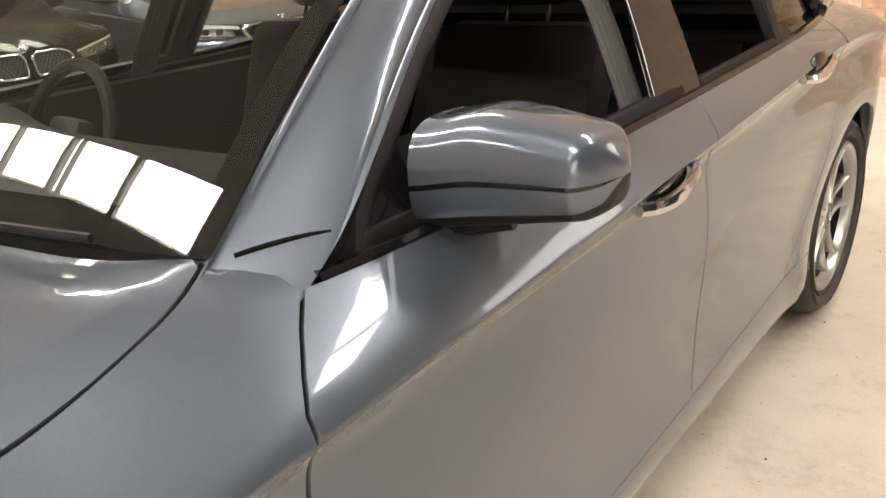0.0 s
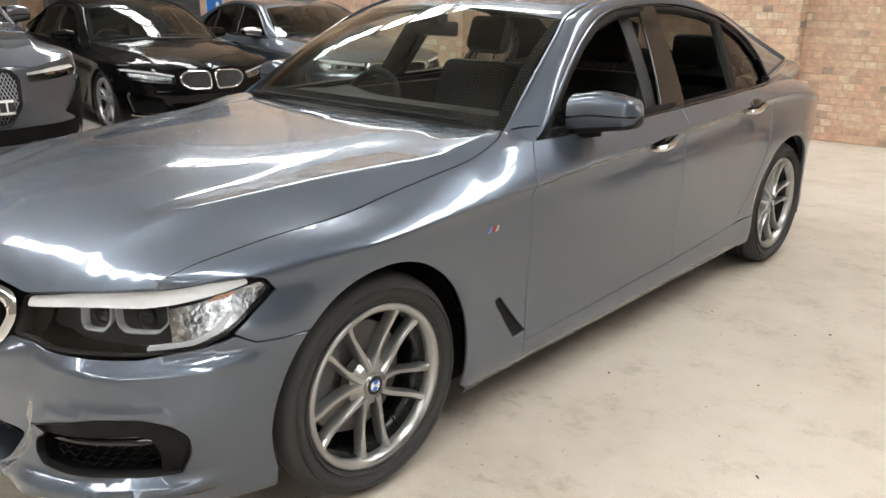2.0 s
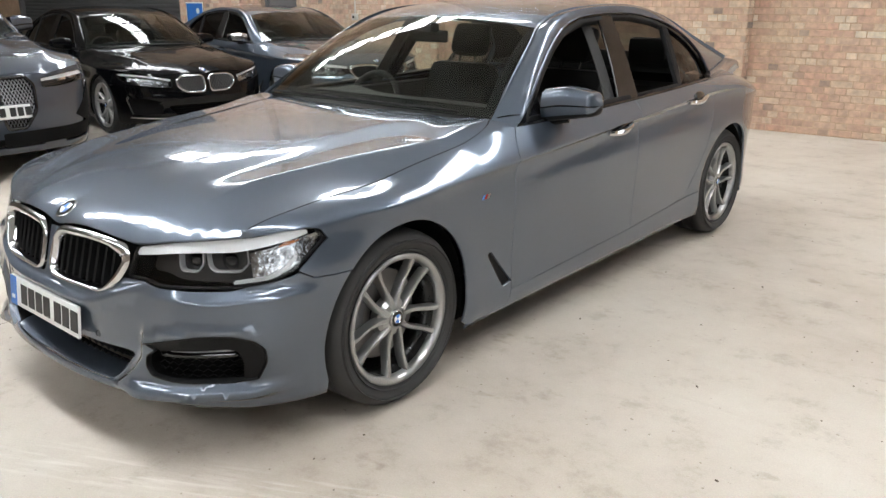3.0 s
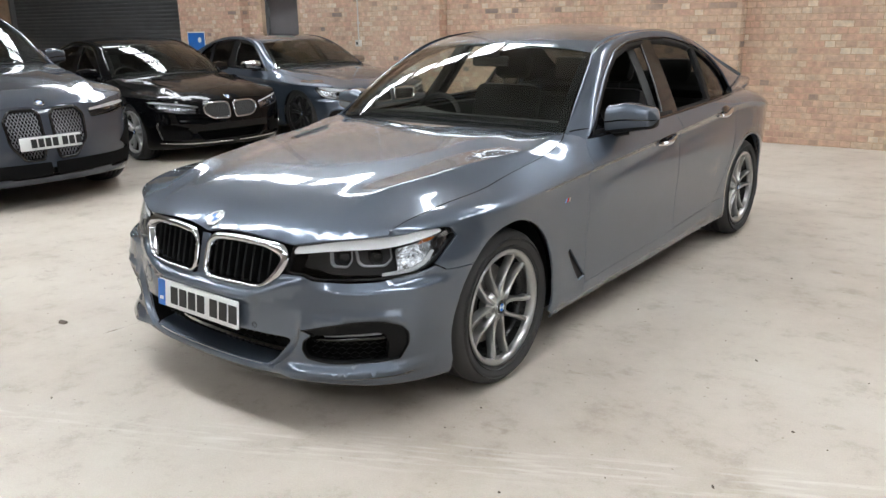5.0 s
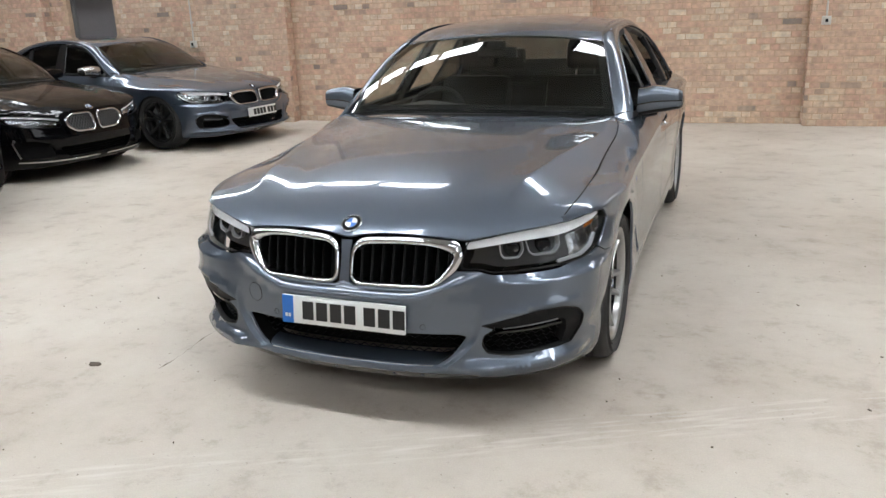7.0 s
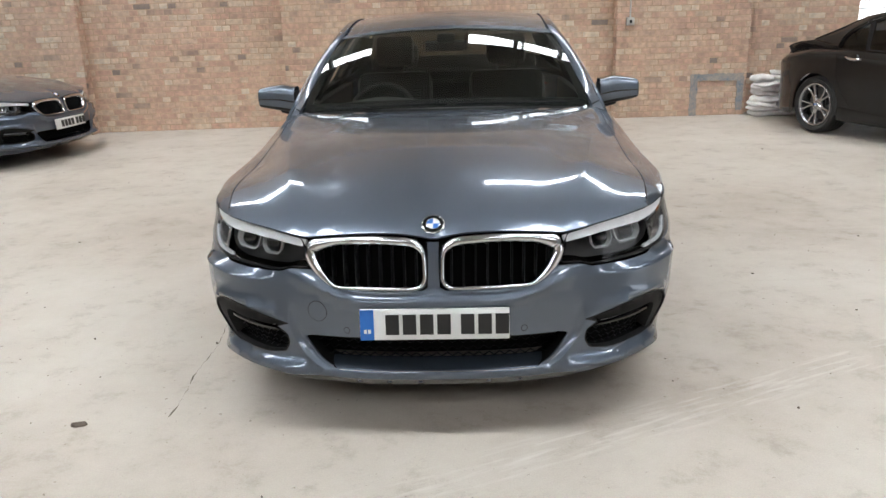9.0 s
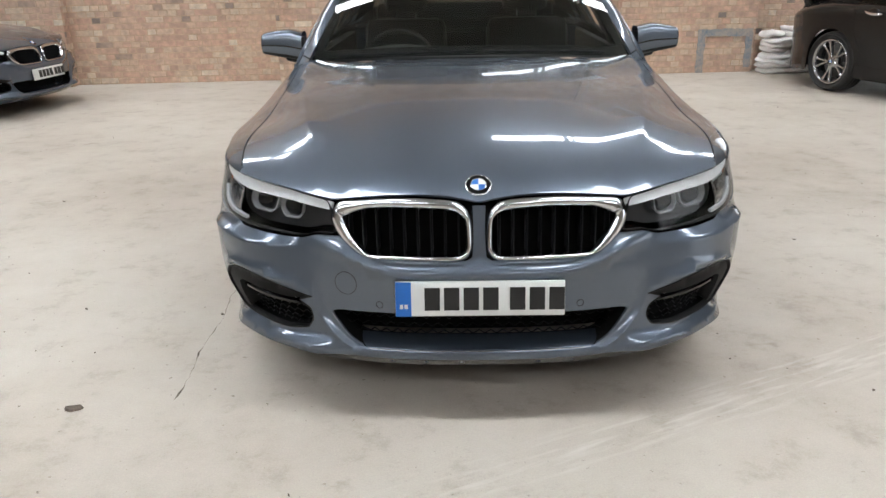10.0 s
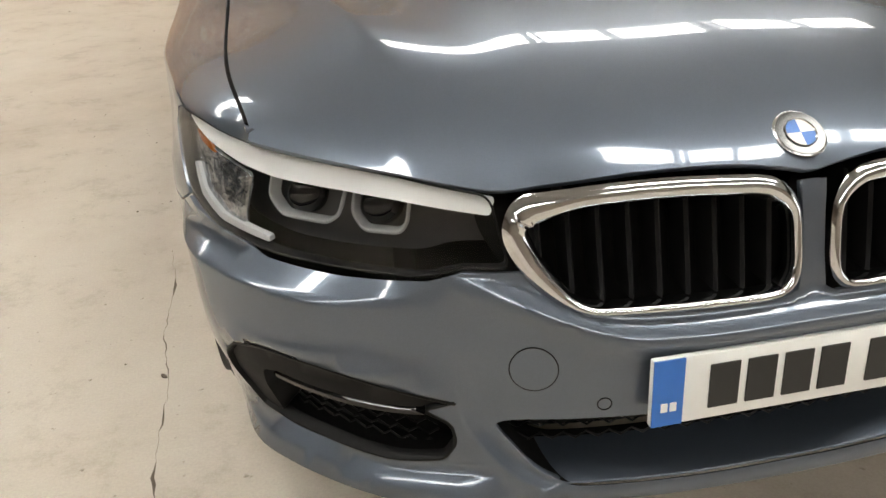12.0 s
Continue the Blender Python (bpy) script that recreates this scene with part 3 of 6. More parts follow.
def flank(s, w):
    """The lower body: s along the plan contour, w up the flank (past the crease w goes on over the shoulder)."""
    share, y, fwd = contour(s)
    y += nose_lean(min(w, 0.757)) * fwd
    xt, zt, b = top_edge(max(y, 0.285))
    zk = shoulder_z(y, zt)
    share *= 1 - 0.036 * smooth(0.62, 0.76, w) * (1 - smooth(0.45, 0.85, y)) * smooth(0.05, 0.2, y)
    share *= 1 - 0.03 * (1 - smooth(0.2, 0.5, w)) * (1 - smooth(0.45, 0.75, y))
    bulge = 0.0
    for yw in (0.862, 3.837):
        r = math.hypot(y - yw, min(w, zk) - 0.335)
        bulge += 0.010 * math.exp(-((r - 0.40) / 0.09) ** 2)
    if w <= zk:
        t = max((zk - w) / 0.055, 0.0)
        hollow = 0.022 * t * math.exp(1 - t) * smooth(0.8, 1.3, y) * (1 - 0.5 * smooth(3.2, 4.2, y))
        z, x = w, (low_x(w) + bulge) * share - hollow * share
    else:
        p = min((w - zk) / 0.16, 1.0)
        over = min(max(w - zk - 0.16, 0.0) / 0.10, 1.0)
        xk = (low_x(zk) + bulge) * share
        th = p * math.pi / 3
        xf, zf = xk + (xt - xk) * (1 - math.cos(th)) / 0.5, zk + (zt - zk) * math.sin(th) / 0.8660254
        xd, zd = xk + (xt * min(share * 1.0, 1) - xk) * p ** 1.25, zk + (zt - zk) * p
        m = smooth(0.65, 1.10, y) * (1 - 0.75 * smooth(3.4, 3.95, y))
        x, z = xf + (xd - xf) * m, zf + (zd - zf) * m
        if over > 0 and y < 1.75:
            yh = min(y, 1.57)
            x = brim_x(y) + (seam_x(y) - brim_x(y)) * over
            z += hood_z(x, yh) - hood_z(brim_x(y), yh)
    return (math.copysign(x, s), y, z)


def glass_x(y, z):
    """The half width of the side windows."""
    h = z - belt_z(y)
    return belt_x(y) - 0.012 - 0.50 * h - 0.28 * h * h


# ---- the hall ----
WEST, EAST, SOUTH, ROOF = -19.0, 13.0, -10.0, 6.2
WALL = Matrix.Translation((0, 8.05, 0)) @ pose(0, 0, 0, 0, 0, math.degrees(math.atan(0.05)))
DEEP = 0.20                                       # how far the bays lie behind the piers
PIERS = [(-11.03, -9.29), (-6.67, -4.93), (-2.31, -0.57), (2.03, 3.77)]
SHUTTER, DOOR, BAY = (-17.6, -11.15), (-8.96, -8.06), (5.28, 8.6)

bm = box_bm((WEST - 0.3, SOUTH - 0.3, -0.3), (EAST + 0.3, 9.4, 0))
floor = tagged(part("floor", bm, "floor", None, smooth=False), "pale worn concrete floor with scuffs and stains", "floor", kind="structure")

bm = bmesh.new()
for a, b, lo, hi in ((WEST, SHUTTER[0], 0, ROOF), (SHUTTER[0], SHUTTER[1], 3.6, ROOF), (SHUTTER[1], DOOR[0], 0, ROOF), (DOOR[0], DOOR[1], 2.05, ROOF),
                     (DOOR[1], BAY[0], 0, ROOF), (BAY[0], BAY[1], 3.4, ROOF), (BAY[1], EAST + 0.6, 0, ROOF)):
    box_bm((a, DEEP + 0.0100, lo), (b, DEEP + 0.33, hi), bm=bm)
for a, b in PIERS:
    box_bm((a + 0.012, 0.0100, 0), (b - 0.012, DEEP + 0.009, ROOF), bm=bm)
wall_north = tagged(part("wall_north", bm, "mortar", None, smooth=False), "pale orange stock brick wall with shallow piers", "wall", kind="structure")
wall_north.matrix_world = WALL

# walls out of view; the east one is darkened for the flank's reflection
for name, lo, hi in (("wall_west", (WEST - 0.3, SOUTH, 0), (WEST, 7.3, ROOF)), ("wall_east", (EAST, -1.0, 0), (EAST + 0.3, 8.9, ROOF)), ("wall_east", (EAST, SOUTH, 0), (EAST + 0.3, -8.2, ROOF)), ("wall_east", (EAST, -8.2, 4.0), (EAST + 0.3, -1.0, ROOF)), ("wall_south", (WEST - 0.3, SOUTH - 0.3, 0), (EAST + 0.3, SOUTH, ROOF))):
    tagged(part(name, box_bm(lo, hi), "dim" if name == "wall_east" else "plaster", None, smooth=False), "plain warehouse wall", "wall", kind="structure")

# roof with rows of rooflights that run along the hall
ROWS_Y = [(-6.5, -0.9, 0.9), (-0.4, -0.9, 0.9), (6.1, -2.3, 0.35)]     # middle, end of the western run, start of the eastern run
PANE_D, PANE_W = 0.78, 1.36
WEST_PANES, EAST_PANES = 7, 5
bm = bmesh.new()
cuts = [SOUTH - 0.3] + [v for c, _, _ in ROWS_Y for v in (c - PANE_D / 2, c + PANE_D / 2)] + [9.6]
for a, b in zip(cuts[::2], cuts[1::2]):
    box_bm((WEST - 0.3, a, ROOF), (EAST + 0.6, b, ROOF + 0.1), bm=bm)
for c, w_end, e_start in ROWS_Y:
    for a, b in ((WEST - 0.3, w_end - WEST_PANES * PANE_W), (w_end, e_start), (e_start + EAST_PANES * PANE_W, EAST + 0.6)):
        box_bm((a, c - PANE_D / 2, ROOF), (b, c + PANE_D / 2, ROOF + 0.1), bm=bm)
ceiling = tagged(part("ceiling", bm, "roof", None, smooth=False), "grey sheeted warehouse roof with rows of rooflights", "ceiling", kind="structure")
for c, w_end, e_start in ROWS_Y:
    for start, n, step in ((w_end, WEST_PANES, -PANE_W), (e_start, EAST_PANES, PANE_W)):
        w = tagged(new("window_1"), "row of translucent rooflight panes between steel bars", "rooflight", "rooflights", "structure")
        for k in range(n):
            a, b = sorted((start + k * step, start + (k + 1) * step))
            part("pane", box_bm((a + 0.03, c - PANE_D / 2, ROOF + 0.06), (b - 0.03, c + PANE_D / 2, ROOF + 0.08)), "sky", w, smooth=False)
            part("glazing_bar", box_bm((a - 0.05, c - PANE_D / 2, ROOF - 0.08), (a + 0.05, c + PANE_D / 2, ROOF + 0.1)), "steel", w, smooth=False)
            if k % 2:
                part("glazing_bar", box_bm((a + 0.17, c - PANE_D / 2, ROOF - 0.05), (a + 0.23, c + PANE_D / 2, ROOF + 0.05)), "steel", w, smooth=False)
for k in (0, 1.6, 3.6, 5.1):
    y = -8.6 + k * 3.05
    bm = box_bm((WEST, y - 0.07, ROOF - 0.35), (EAST, y + 0.07, ROOF - 0.28))
    box_bm((WEST, y - 0.07, ROOF - 0.9), (EAST, y + 0.07, ROOF - 0.82), bm=bm)
    for i in range(26):
        x0 = WEST + i * 1.25
        tube_bm([(x0, y, ROOF - 0.85), (x0 + 0.625, y, ROOF - 0.32), (x0 + 1.25, y, ROOF - 0.85)], 0.03, 6, bm)
    tagged(part("roof_truss", bm, "truss", None, smooth=False), "pale painted steel lattice roof truss", "roof truss", "roof trusses", "structure")

# bright yard outside the open bays
bm = box_bm((EAST + 1.2, -12.0, -0.05), (EAST + 1.25, 1.5, 6))
tagged(part("backdrop", bm, "sky_bay", None, smooth=False), "bright daylit yard outside the open doorway", "backdrop", kind="structure")
bm = box_bm((BAY[0] - 3, 3.0, -0.05), (BAY[1] + 3, 3.05, 6))
ob = tagged(part("backdrop", bm, "sky_low", None, smooth=False), "bright overcast daylight outside the open bay", "backdrop", kind="structure")
ob.matrix_world = WALL
louvre = tagged(new("window_2"), "bright bay with thin pale horizontal slats", "louvre", kind="structure")
louvre.matrix_world = WALL
for k in range(33):
    part("slat", box_bm((BAY[0], DEEP + 0.16, 0.10 + 0.10 * k), (BAY[1], DEEP + 0.18, 0.118 + 0.10 * k)), "box", louvre, smooth=False)


# ---- wheels ----
def wheel(parent, at, side, style, r=0.335, wide=0.235):
    """A wheel under parent, its face to the outside; at: the middle of its face."""
    rim_r = r * 0.735
    hub = new("wheel")
    hub.parent = parent
    hub.matrix_local = Matrix.Translation(at) @ pose(0, 0, 0, 0, 0, 0 if side > 0 else 180) @ pose(0, 0, 0, style.get("turn", 0))
    w = wide
    prof = [(rim_r * 0.97, -0.012), (rim_r + 0.012, 0.002), (rim_r + 0.04, 0.013), (r - 0.045, 0.016), (r - 0.018, 0.004), (r - 0.005, -0.016), (r, -0.045)]
    back = [(a, -w - b) for a, b in reversed(prof)]
    full = prof[:]
    for f in (0.30, 0.5, 0.70):
        full += [(r, -w * f + 0.006), (r - 0.008, -w * f + 0.004), (r - 0.008, -w * f - 0.004), (r, -w * f - 0.006)]
    full += back
    v, f = lathe(full, 72)
    put("tyre", v, f, "tyre", hub, "black road tyre with a raised sidewall")
    ribs = bmesh.new()
    for rr, hh in ((rim_r + 0.02, 0.010), (r - 0.035, 0.0185)):
        v, f = lathe([(rr - 0.003, hh - 0.008), (rr, hh + 0.002), (rr + 0.003, hh - 0.008)], 72)
        bm_from(v, f, ribs)
    part("sidewall_rib", ribs, "tyre", hub)
    v, f = lathe([(rim_r - 0.018, -0.004), (rim_r - 0.006, 0.006), (rim_r + 0.004, 0.004), (rim_r + 0.006, -0.010), (rim_r - 0.004, -0.03), (rim_r - 0.02, -0.10), (rim_r - 0.02, -w + 0.01), (rim_r - 0.028, -w + 0.01), (rim_r - 0.028, -0.09), (rim_r - 0.022, -0.02)], 72)
    rim = put("rim", v, f, style["mat"], hub, style["label"])
    v, f = lathe([(rim_r - 0.024, -0.03), (rim_r - 0.030, -0.10), (rim_r - 0.031, -w + 0.012), (rim_r - 0.026, -w + 0.012), (rim_r - 0.024, -0.10)], 60)
    put("barrel", v, f, "rim_dark", rim)
    v, f = lathe([(0.05, -w + 0.03), (rim_r - 0.03, -w + 0.03), (rim_r - 0.03, -w + 0.02), (0.05, -w + 0.02)], 40)
    put("backing", v, f, "dark", rim)
    n = style["spokes"]
    for i in range(n):
        for sg in style["fork"]:
            a0 = i / n * math.tau + 0.3
            bm = bmesh.new()
            rings = []
            for k in range(9):
                t = k / 8
                rad = 0.045 + (rim_r - 0.05) * t
                a = a0 + sg * (style["in"] + (style["out"] - style["in"]) * smooth(0.0, 1.0, t) ** 0.8 + style.get("bend", 0) * math.sin(t * math.pi))
                half = style["thin"] * (1.15 - 0.35 * math.sin(t * math.pi)) 
                x = -0.022 - 0.012 * math.sin(t * math.pi) + 0.014 * t
                d = Vector((0, math.cos(a), math.sin(a)))
                q = Vector((0, -math.sin(a), math.cos(a)))
                c = d * rad
                rings.append([bm.verts.new(c + q * u * half + Vector((x + h, 0, 0))) for u, h in ((-1, -0.035), (-1, -0.006), (-0.55, 0.002), (0.55, 0.002), (1, -0.006), (1, -0.035))])
            for r0, r1 in zip(rings, rings[1:]):
                for k in range(6):
                    bm.faces.new((r0[k], r0[(k + 1) % 6], r1[(k + 1) % 6], r1[k]))
            part("spoke", bm, style["mat"], rim, angle=40)
    v, f = lathe([(0.0, -0.02), (0.034, -0.02), (0.036, -0.024), (0.062, -0.030), (0.075, -0.045), (0.075, -0.08), (0.0, -0.08)], 40)
    part("hub", bm_from(v, f), style["mat"], rim)
    for i in range(5):
        a = (i + 0.5) / 5 * math.tau + 0.3
        v, f = lathe([(0.0, -0.034), (0.010, -0.034), (0.010, -0.06), (0.0, -0.06)], 8)
        part("wheel_bolt", bm_from(v, f, None, Matrix.Translation((0, 0.056 * math.cos(a), 0.056 * math.sin(a)))), "steel", rim)
    badge(hub, Matrix.Translation((-0.019, 0, 0)) @ pose(0, 0, 0, 0, 90, 0), 0.031, "centre_cap")
    v, f = lathe([(0.06, -0.10), (0.172, -0.10), (0.174, -0.104), (0.174, -0.13), (0.06, -0.13)], 48)
    part("brake_disc", bm_from(v, f), "disc", hub)
    def caliper(u, v):
        a = 1.65 + 0.9 * u
        rad, x = [(0.115, -0.078), (0.190, -0.072), (0.195, -0.150), (0.115, -0.150), (0.115, -0.078)][int(round(v * 4))]
        return x, rad * math.cos(a), rad * math.sin(a)
    bm = strip_bm(caliper, 10, 4)
    part("brake_caliper", bm, "steel", hub)
    return hub


def badge(parent, m, r, name="badge"):
    """A round emblem facing +z of m: a dark ring about quarters of blue and white."""
    b = new(name)
    b.parent = parent
    b.matrix_local = m
    v, f = lathe([(0.0, 0.0), (r, 0.0), (r * 1.0, 0.002), (r * 0.93, 0.004), (0.0, 0.004)], 40)
    bm = bm_from(v, f)
    bmesh.ops.transform(bm, matrix=pose(0, 0, 0, 0, -90, 0), verts=bm.verts)
    part("ring", bm, "satin", b, "thin metal ring")
    bm = bmesh.new()
    bmesh.ops.create_circle(bm, cap_ends=True, segments=40, radius=r * 0.91, matrix=Matrix.Translation((0, 0, 0.0046)))
    part("field", bm, "gloss", b, smooth=False)
    for i in range(4):
        bm = bmesh.new()
        c = bm.verts.new((0, 0, 0.0056))
        arc = [bm.verts.new((r * 0.56 * math.cos((i + k / 8) * math.pi / 2), r * 0.56 * math.sin((i + k / 8) * math.pi / 2), 0.0056)) for k in range(9)]
        for k in range(8):
            bm.faces.new((c, arc[k], arc[k + 1]))
        part("quarter", bm, "white" if i % 2 == 0 else "blue", b, smooth=False)
    bm = tube_bm([(r * 0.58 * math.cos(k / 32 * math.tau), r * 0.58 * math.sin(k / 32 * math.tau), 0.0056) for k in range(32)], r * 0.03, 5, closed=True)
    part("inner_ring", bm, "chrome", b)
    return b


def number_plate(parent, y, z, lean=-6, blue=True, tall=0.111):
    p = new("number_plate")
    p.parent = parent
    p.matrix_local = Matrix.Translation((0, y, z)) @ pose(0, 0, 0, lean)
    part("backing", box_bm((-0.26, 0, -tall / 2), (0.26, 0.012, tall / 2), 0.003), "white", p, "white number plate, lettering as bars")
    if blue:
        part("blue_band", box_bm((-0.259, -0.002, -tall / 2 + 0.001), (-0.211, 0.002, tall / 2 - 0.001)), "blue", p, "blue end band", smooth=False)
        bm = bmesh.new()
        for x in (-0.246, -0.232):
            box_bm((x, -0.0035, -0.030), (x + 0.010, -0.001, -0.016), bm=bm)
        part("band_mark", bm, "white", p, smooth=False)
    x = -0.17
    for i in range(7):
        part("bar", box_bm((x, -0.0025, -0.036), (x + 0.047, 0.001, 0.036)), "ink", p, smooth=False)
        x += 0.060 if i != 3 else 0.082
    return p


def mirror_on(parent, sg, mat):
    """A door mirror on its arm."""
    m = new("door_mirror")
    m.parent = parent
    m.matrix_local = Matrix.Diagonal((sg, 1, 1, 1))

    def shell(part_name, lo, hi, material, label=""):
        def f(u, v):
            t = u
            k = (1 - (t - 0.88) ** 2 / 0.0144) ** 0.5 if 0.88 < t < 1 else (0.0 if t >= 1 else 1 - 0.04 * (1 - t / 0.88) ** 2)
            k = max(k, 0.0)
            x = 0.840 + 0.227 * t
            a = lo + (hi - lo) * v
            top = 1.104 - 0.016 * (1 - smooth(0.0, 0.40, t)) - 0.030 * t * t
            bot = 0.940 + 0.040 * t
            h, c = (top - bot) / 2 * k ** 0.42, (top + bot) / 2 - 0.006 * (1 - k)
            front = 1.812 + 0.045 * t + 0.05 * (1 - k)
            back = 1.985
            d, cy = (back - front) / 2 * (0.2 + 0.8 * k), (back + front) / 2
            ca, sa = math.cos(a), math.sin(a)
            y = cy - d * math.copysign(abs(ca) ** 0.55, ca)
            z = c + h * math.copysign(abs(sa) ** 0.80, sa)
            return x, y, z
        patch(part_name, material, m, f, 40, 24, label, flip=False)
    shell("cap", math.radians(-1), math.radians(176), mat, "body-coloured mirror cap")
    shell("lower_shell", math.radians(-38), math.radians(-5), mat)
    shell("indicator", math.radians(-5), math.radians(-1), "gloss", "dark indicator strip")
    shell("base", math.radians(-178), math.radians(-38), "black")
    part("mirror_glass", box_bm((0.875, 1.965, 0.970), (1.030, 1.971, 1.055), 0.002), "chrome", m, "mirror glass")
    part("end_cap", box_bm((0.846, 1.84, 0.960), (0.862, 1.975, 1.058), 0.004), "black", m)
    arm = bmesh.new()
    tube_bm([(0.80, 1.86, 0.945), (0.86, 1.885, 0.952), (0.93, 1.91, 0.962)], lambda t: 0.028 - 0.006 * t, 10, arm)
    part("arm", arm, "black", m)
    return m


# ---- the car ----
def arch_pts(yc, r, zc, a0, a1, n=40):
    return [(s_of_y(yc + r * math.cos(a)) if yc + r * math.cos(a) > NOSE else s_near(yc + r * math.cos(a)), zc + r * math.sin(a)) for a in (a0 + (a1 - a0) * i / n for i in range(n + 1))]


def s_near(y):
    """The length along the contour at which it reaches y."""
    ys = [a[2] for a in ARC]
    return float(np.interp(y, ys, ARC_L)) if y < NOSE else s_of_y(y)


def sided(poly, sg):
    return poly if sg > 0 else [(-u, v) for u, v in reversed(poly)]


def top_w(y):
    _, zt, _ = top_edge(max(y, 0.285))
    return shoulder_z(max(y, 0.2855), zt) + 0.159


def top_at_s(s):
    _, y, fwd = contour(s)
    return top_w(y + nose_lean(0.757) * fwd)


def crease_lines(sg, y0, y1):
    """Lines along the crease of the flank, to keep its edge true."""
    ys = [float(y) for y in np.linspace(y0, y1, int((y1 - y0) / 0.025))]
    return [sided([(s_of_y(y), shoulder_z(y, top_edge(y)[1]) + o) for y in ys], sg) for o in (-0.010, 0.0005, 0.010)]


FRONT_AXLE, REAR_AXLE, HUB_Z, ARCH = 0.862, 3.845, 0.335, 0.368
KIDNEY = [(0.021, 0.540), (0.365, 0.543), (0.432, 0.598), (0.463, 0.664), (0.442, 0.714), (0.25, 0.730), (0.026, 0.716)]
KIDNEY_R = [0.06, 0.10, 0.09, 0.08, 0.09, 0.2, 0.07]
INTAKE = [(-0.385, 0.248), (0.385, 0.248), (0.435, 0.280), (0.498, 0.364), (0.46, 0.372), (-0.46, 0.372), (-0.498, 0.364), (-0.435, 0.280)]
FOG = [(0.575, 0.302), (0.66, 0.288), (0.75, 0.284), (0.86, 0.286), (0.930, 0.292), (0.952, 0.36), (0.942, 0.414), (0.906, 0.447), (0.84, 0.467), (0.75, 0.466), (0.65, 0.443), (0.545, 0.412), (0.590, 0.398), (0.556, 0.372), (0.552, 0.335)]
FOG_R = [0.012, 0.02, 0.02, 0.02, 0.008, 0.02, 0.012, 0.012, 0.02, 0.02, 0.02, 0.004, 0.004, 0.012, 0.012]
LAMP = [(0.452, 0.612), (0.525, 0.612), (0.575, 0.598), (0.62, 0.598), (0.83, 0.602), (0.96, 0.616), (1.03, 0.644), (1.10, 0.690), (1.168, 0.730), (1.142, 0.756), (1.10, 0.779), (1.0, 0.786), (0.86, 0.762), (0.62, 0.737), (0.474, 0.714)]


blade_edge = curve((0.16, 0.24), (0.22, 0.36), (0.27, 0.44), (0.31, 0.485), (0.37, 0.522), (0.55, 0.535))
pocket_top = curve((0.545, 0.420), (0.65, 0.452), (0.75, 0.475), (0.84, 0.477), (0.90, 0.460), (0.95, 0.425))
shelf_edge = curve((0.0, 0.518), (0.27, 0.520), (0.36, 0.542), (0.44, 0.574), (0.54, 0.592), (1.1, 0.592))


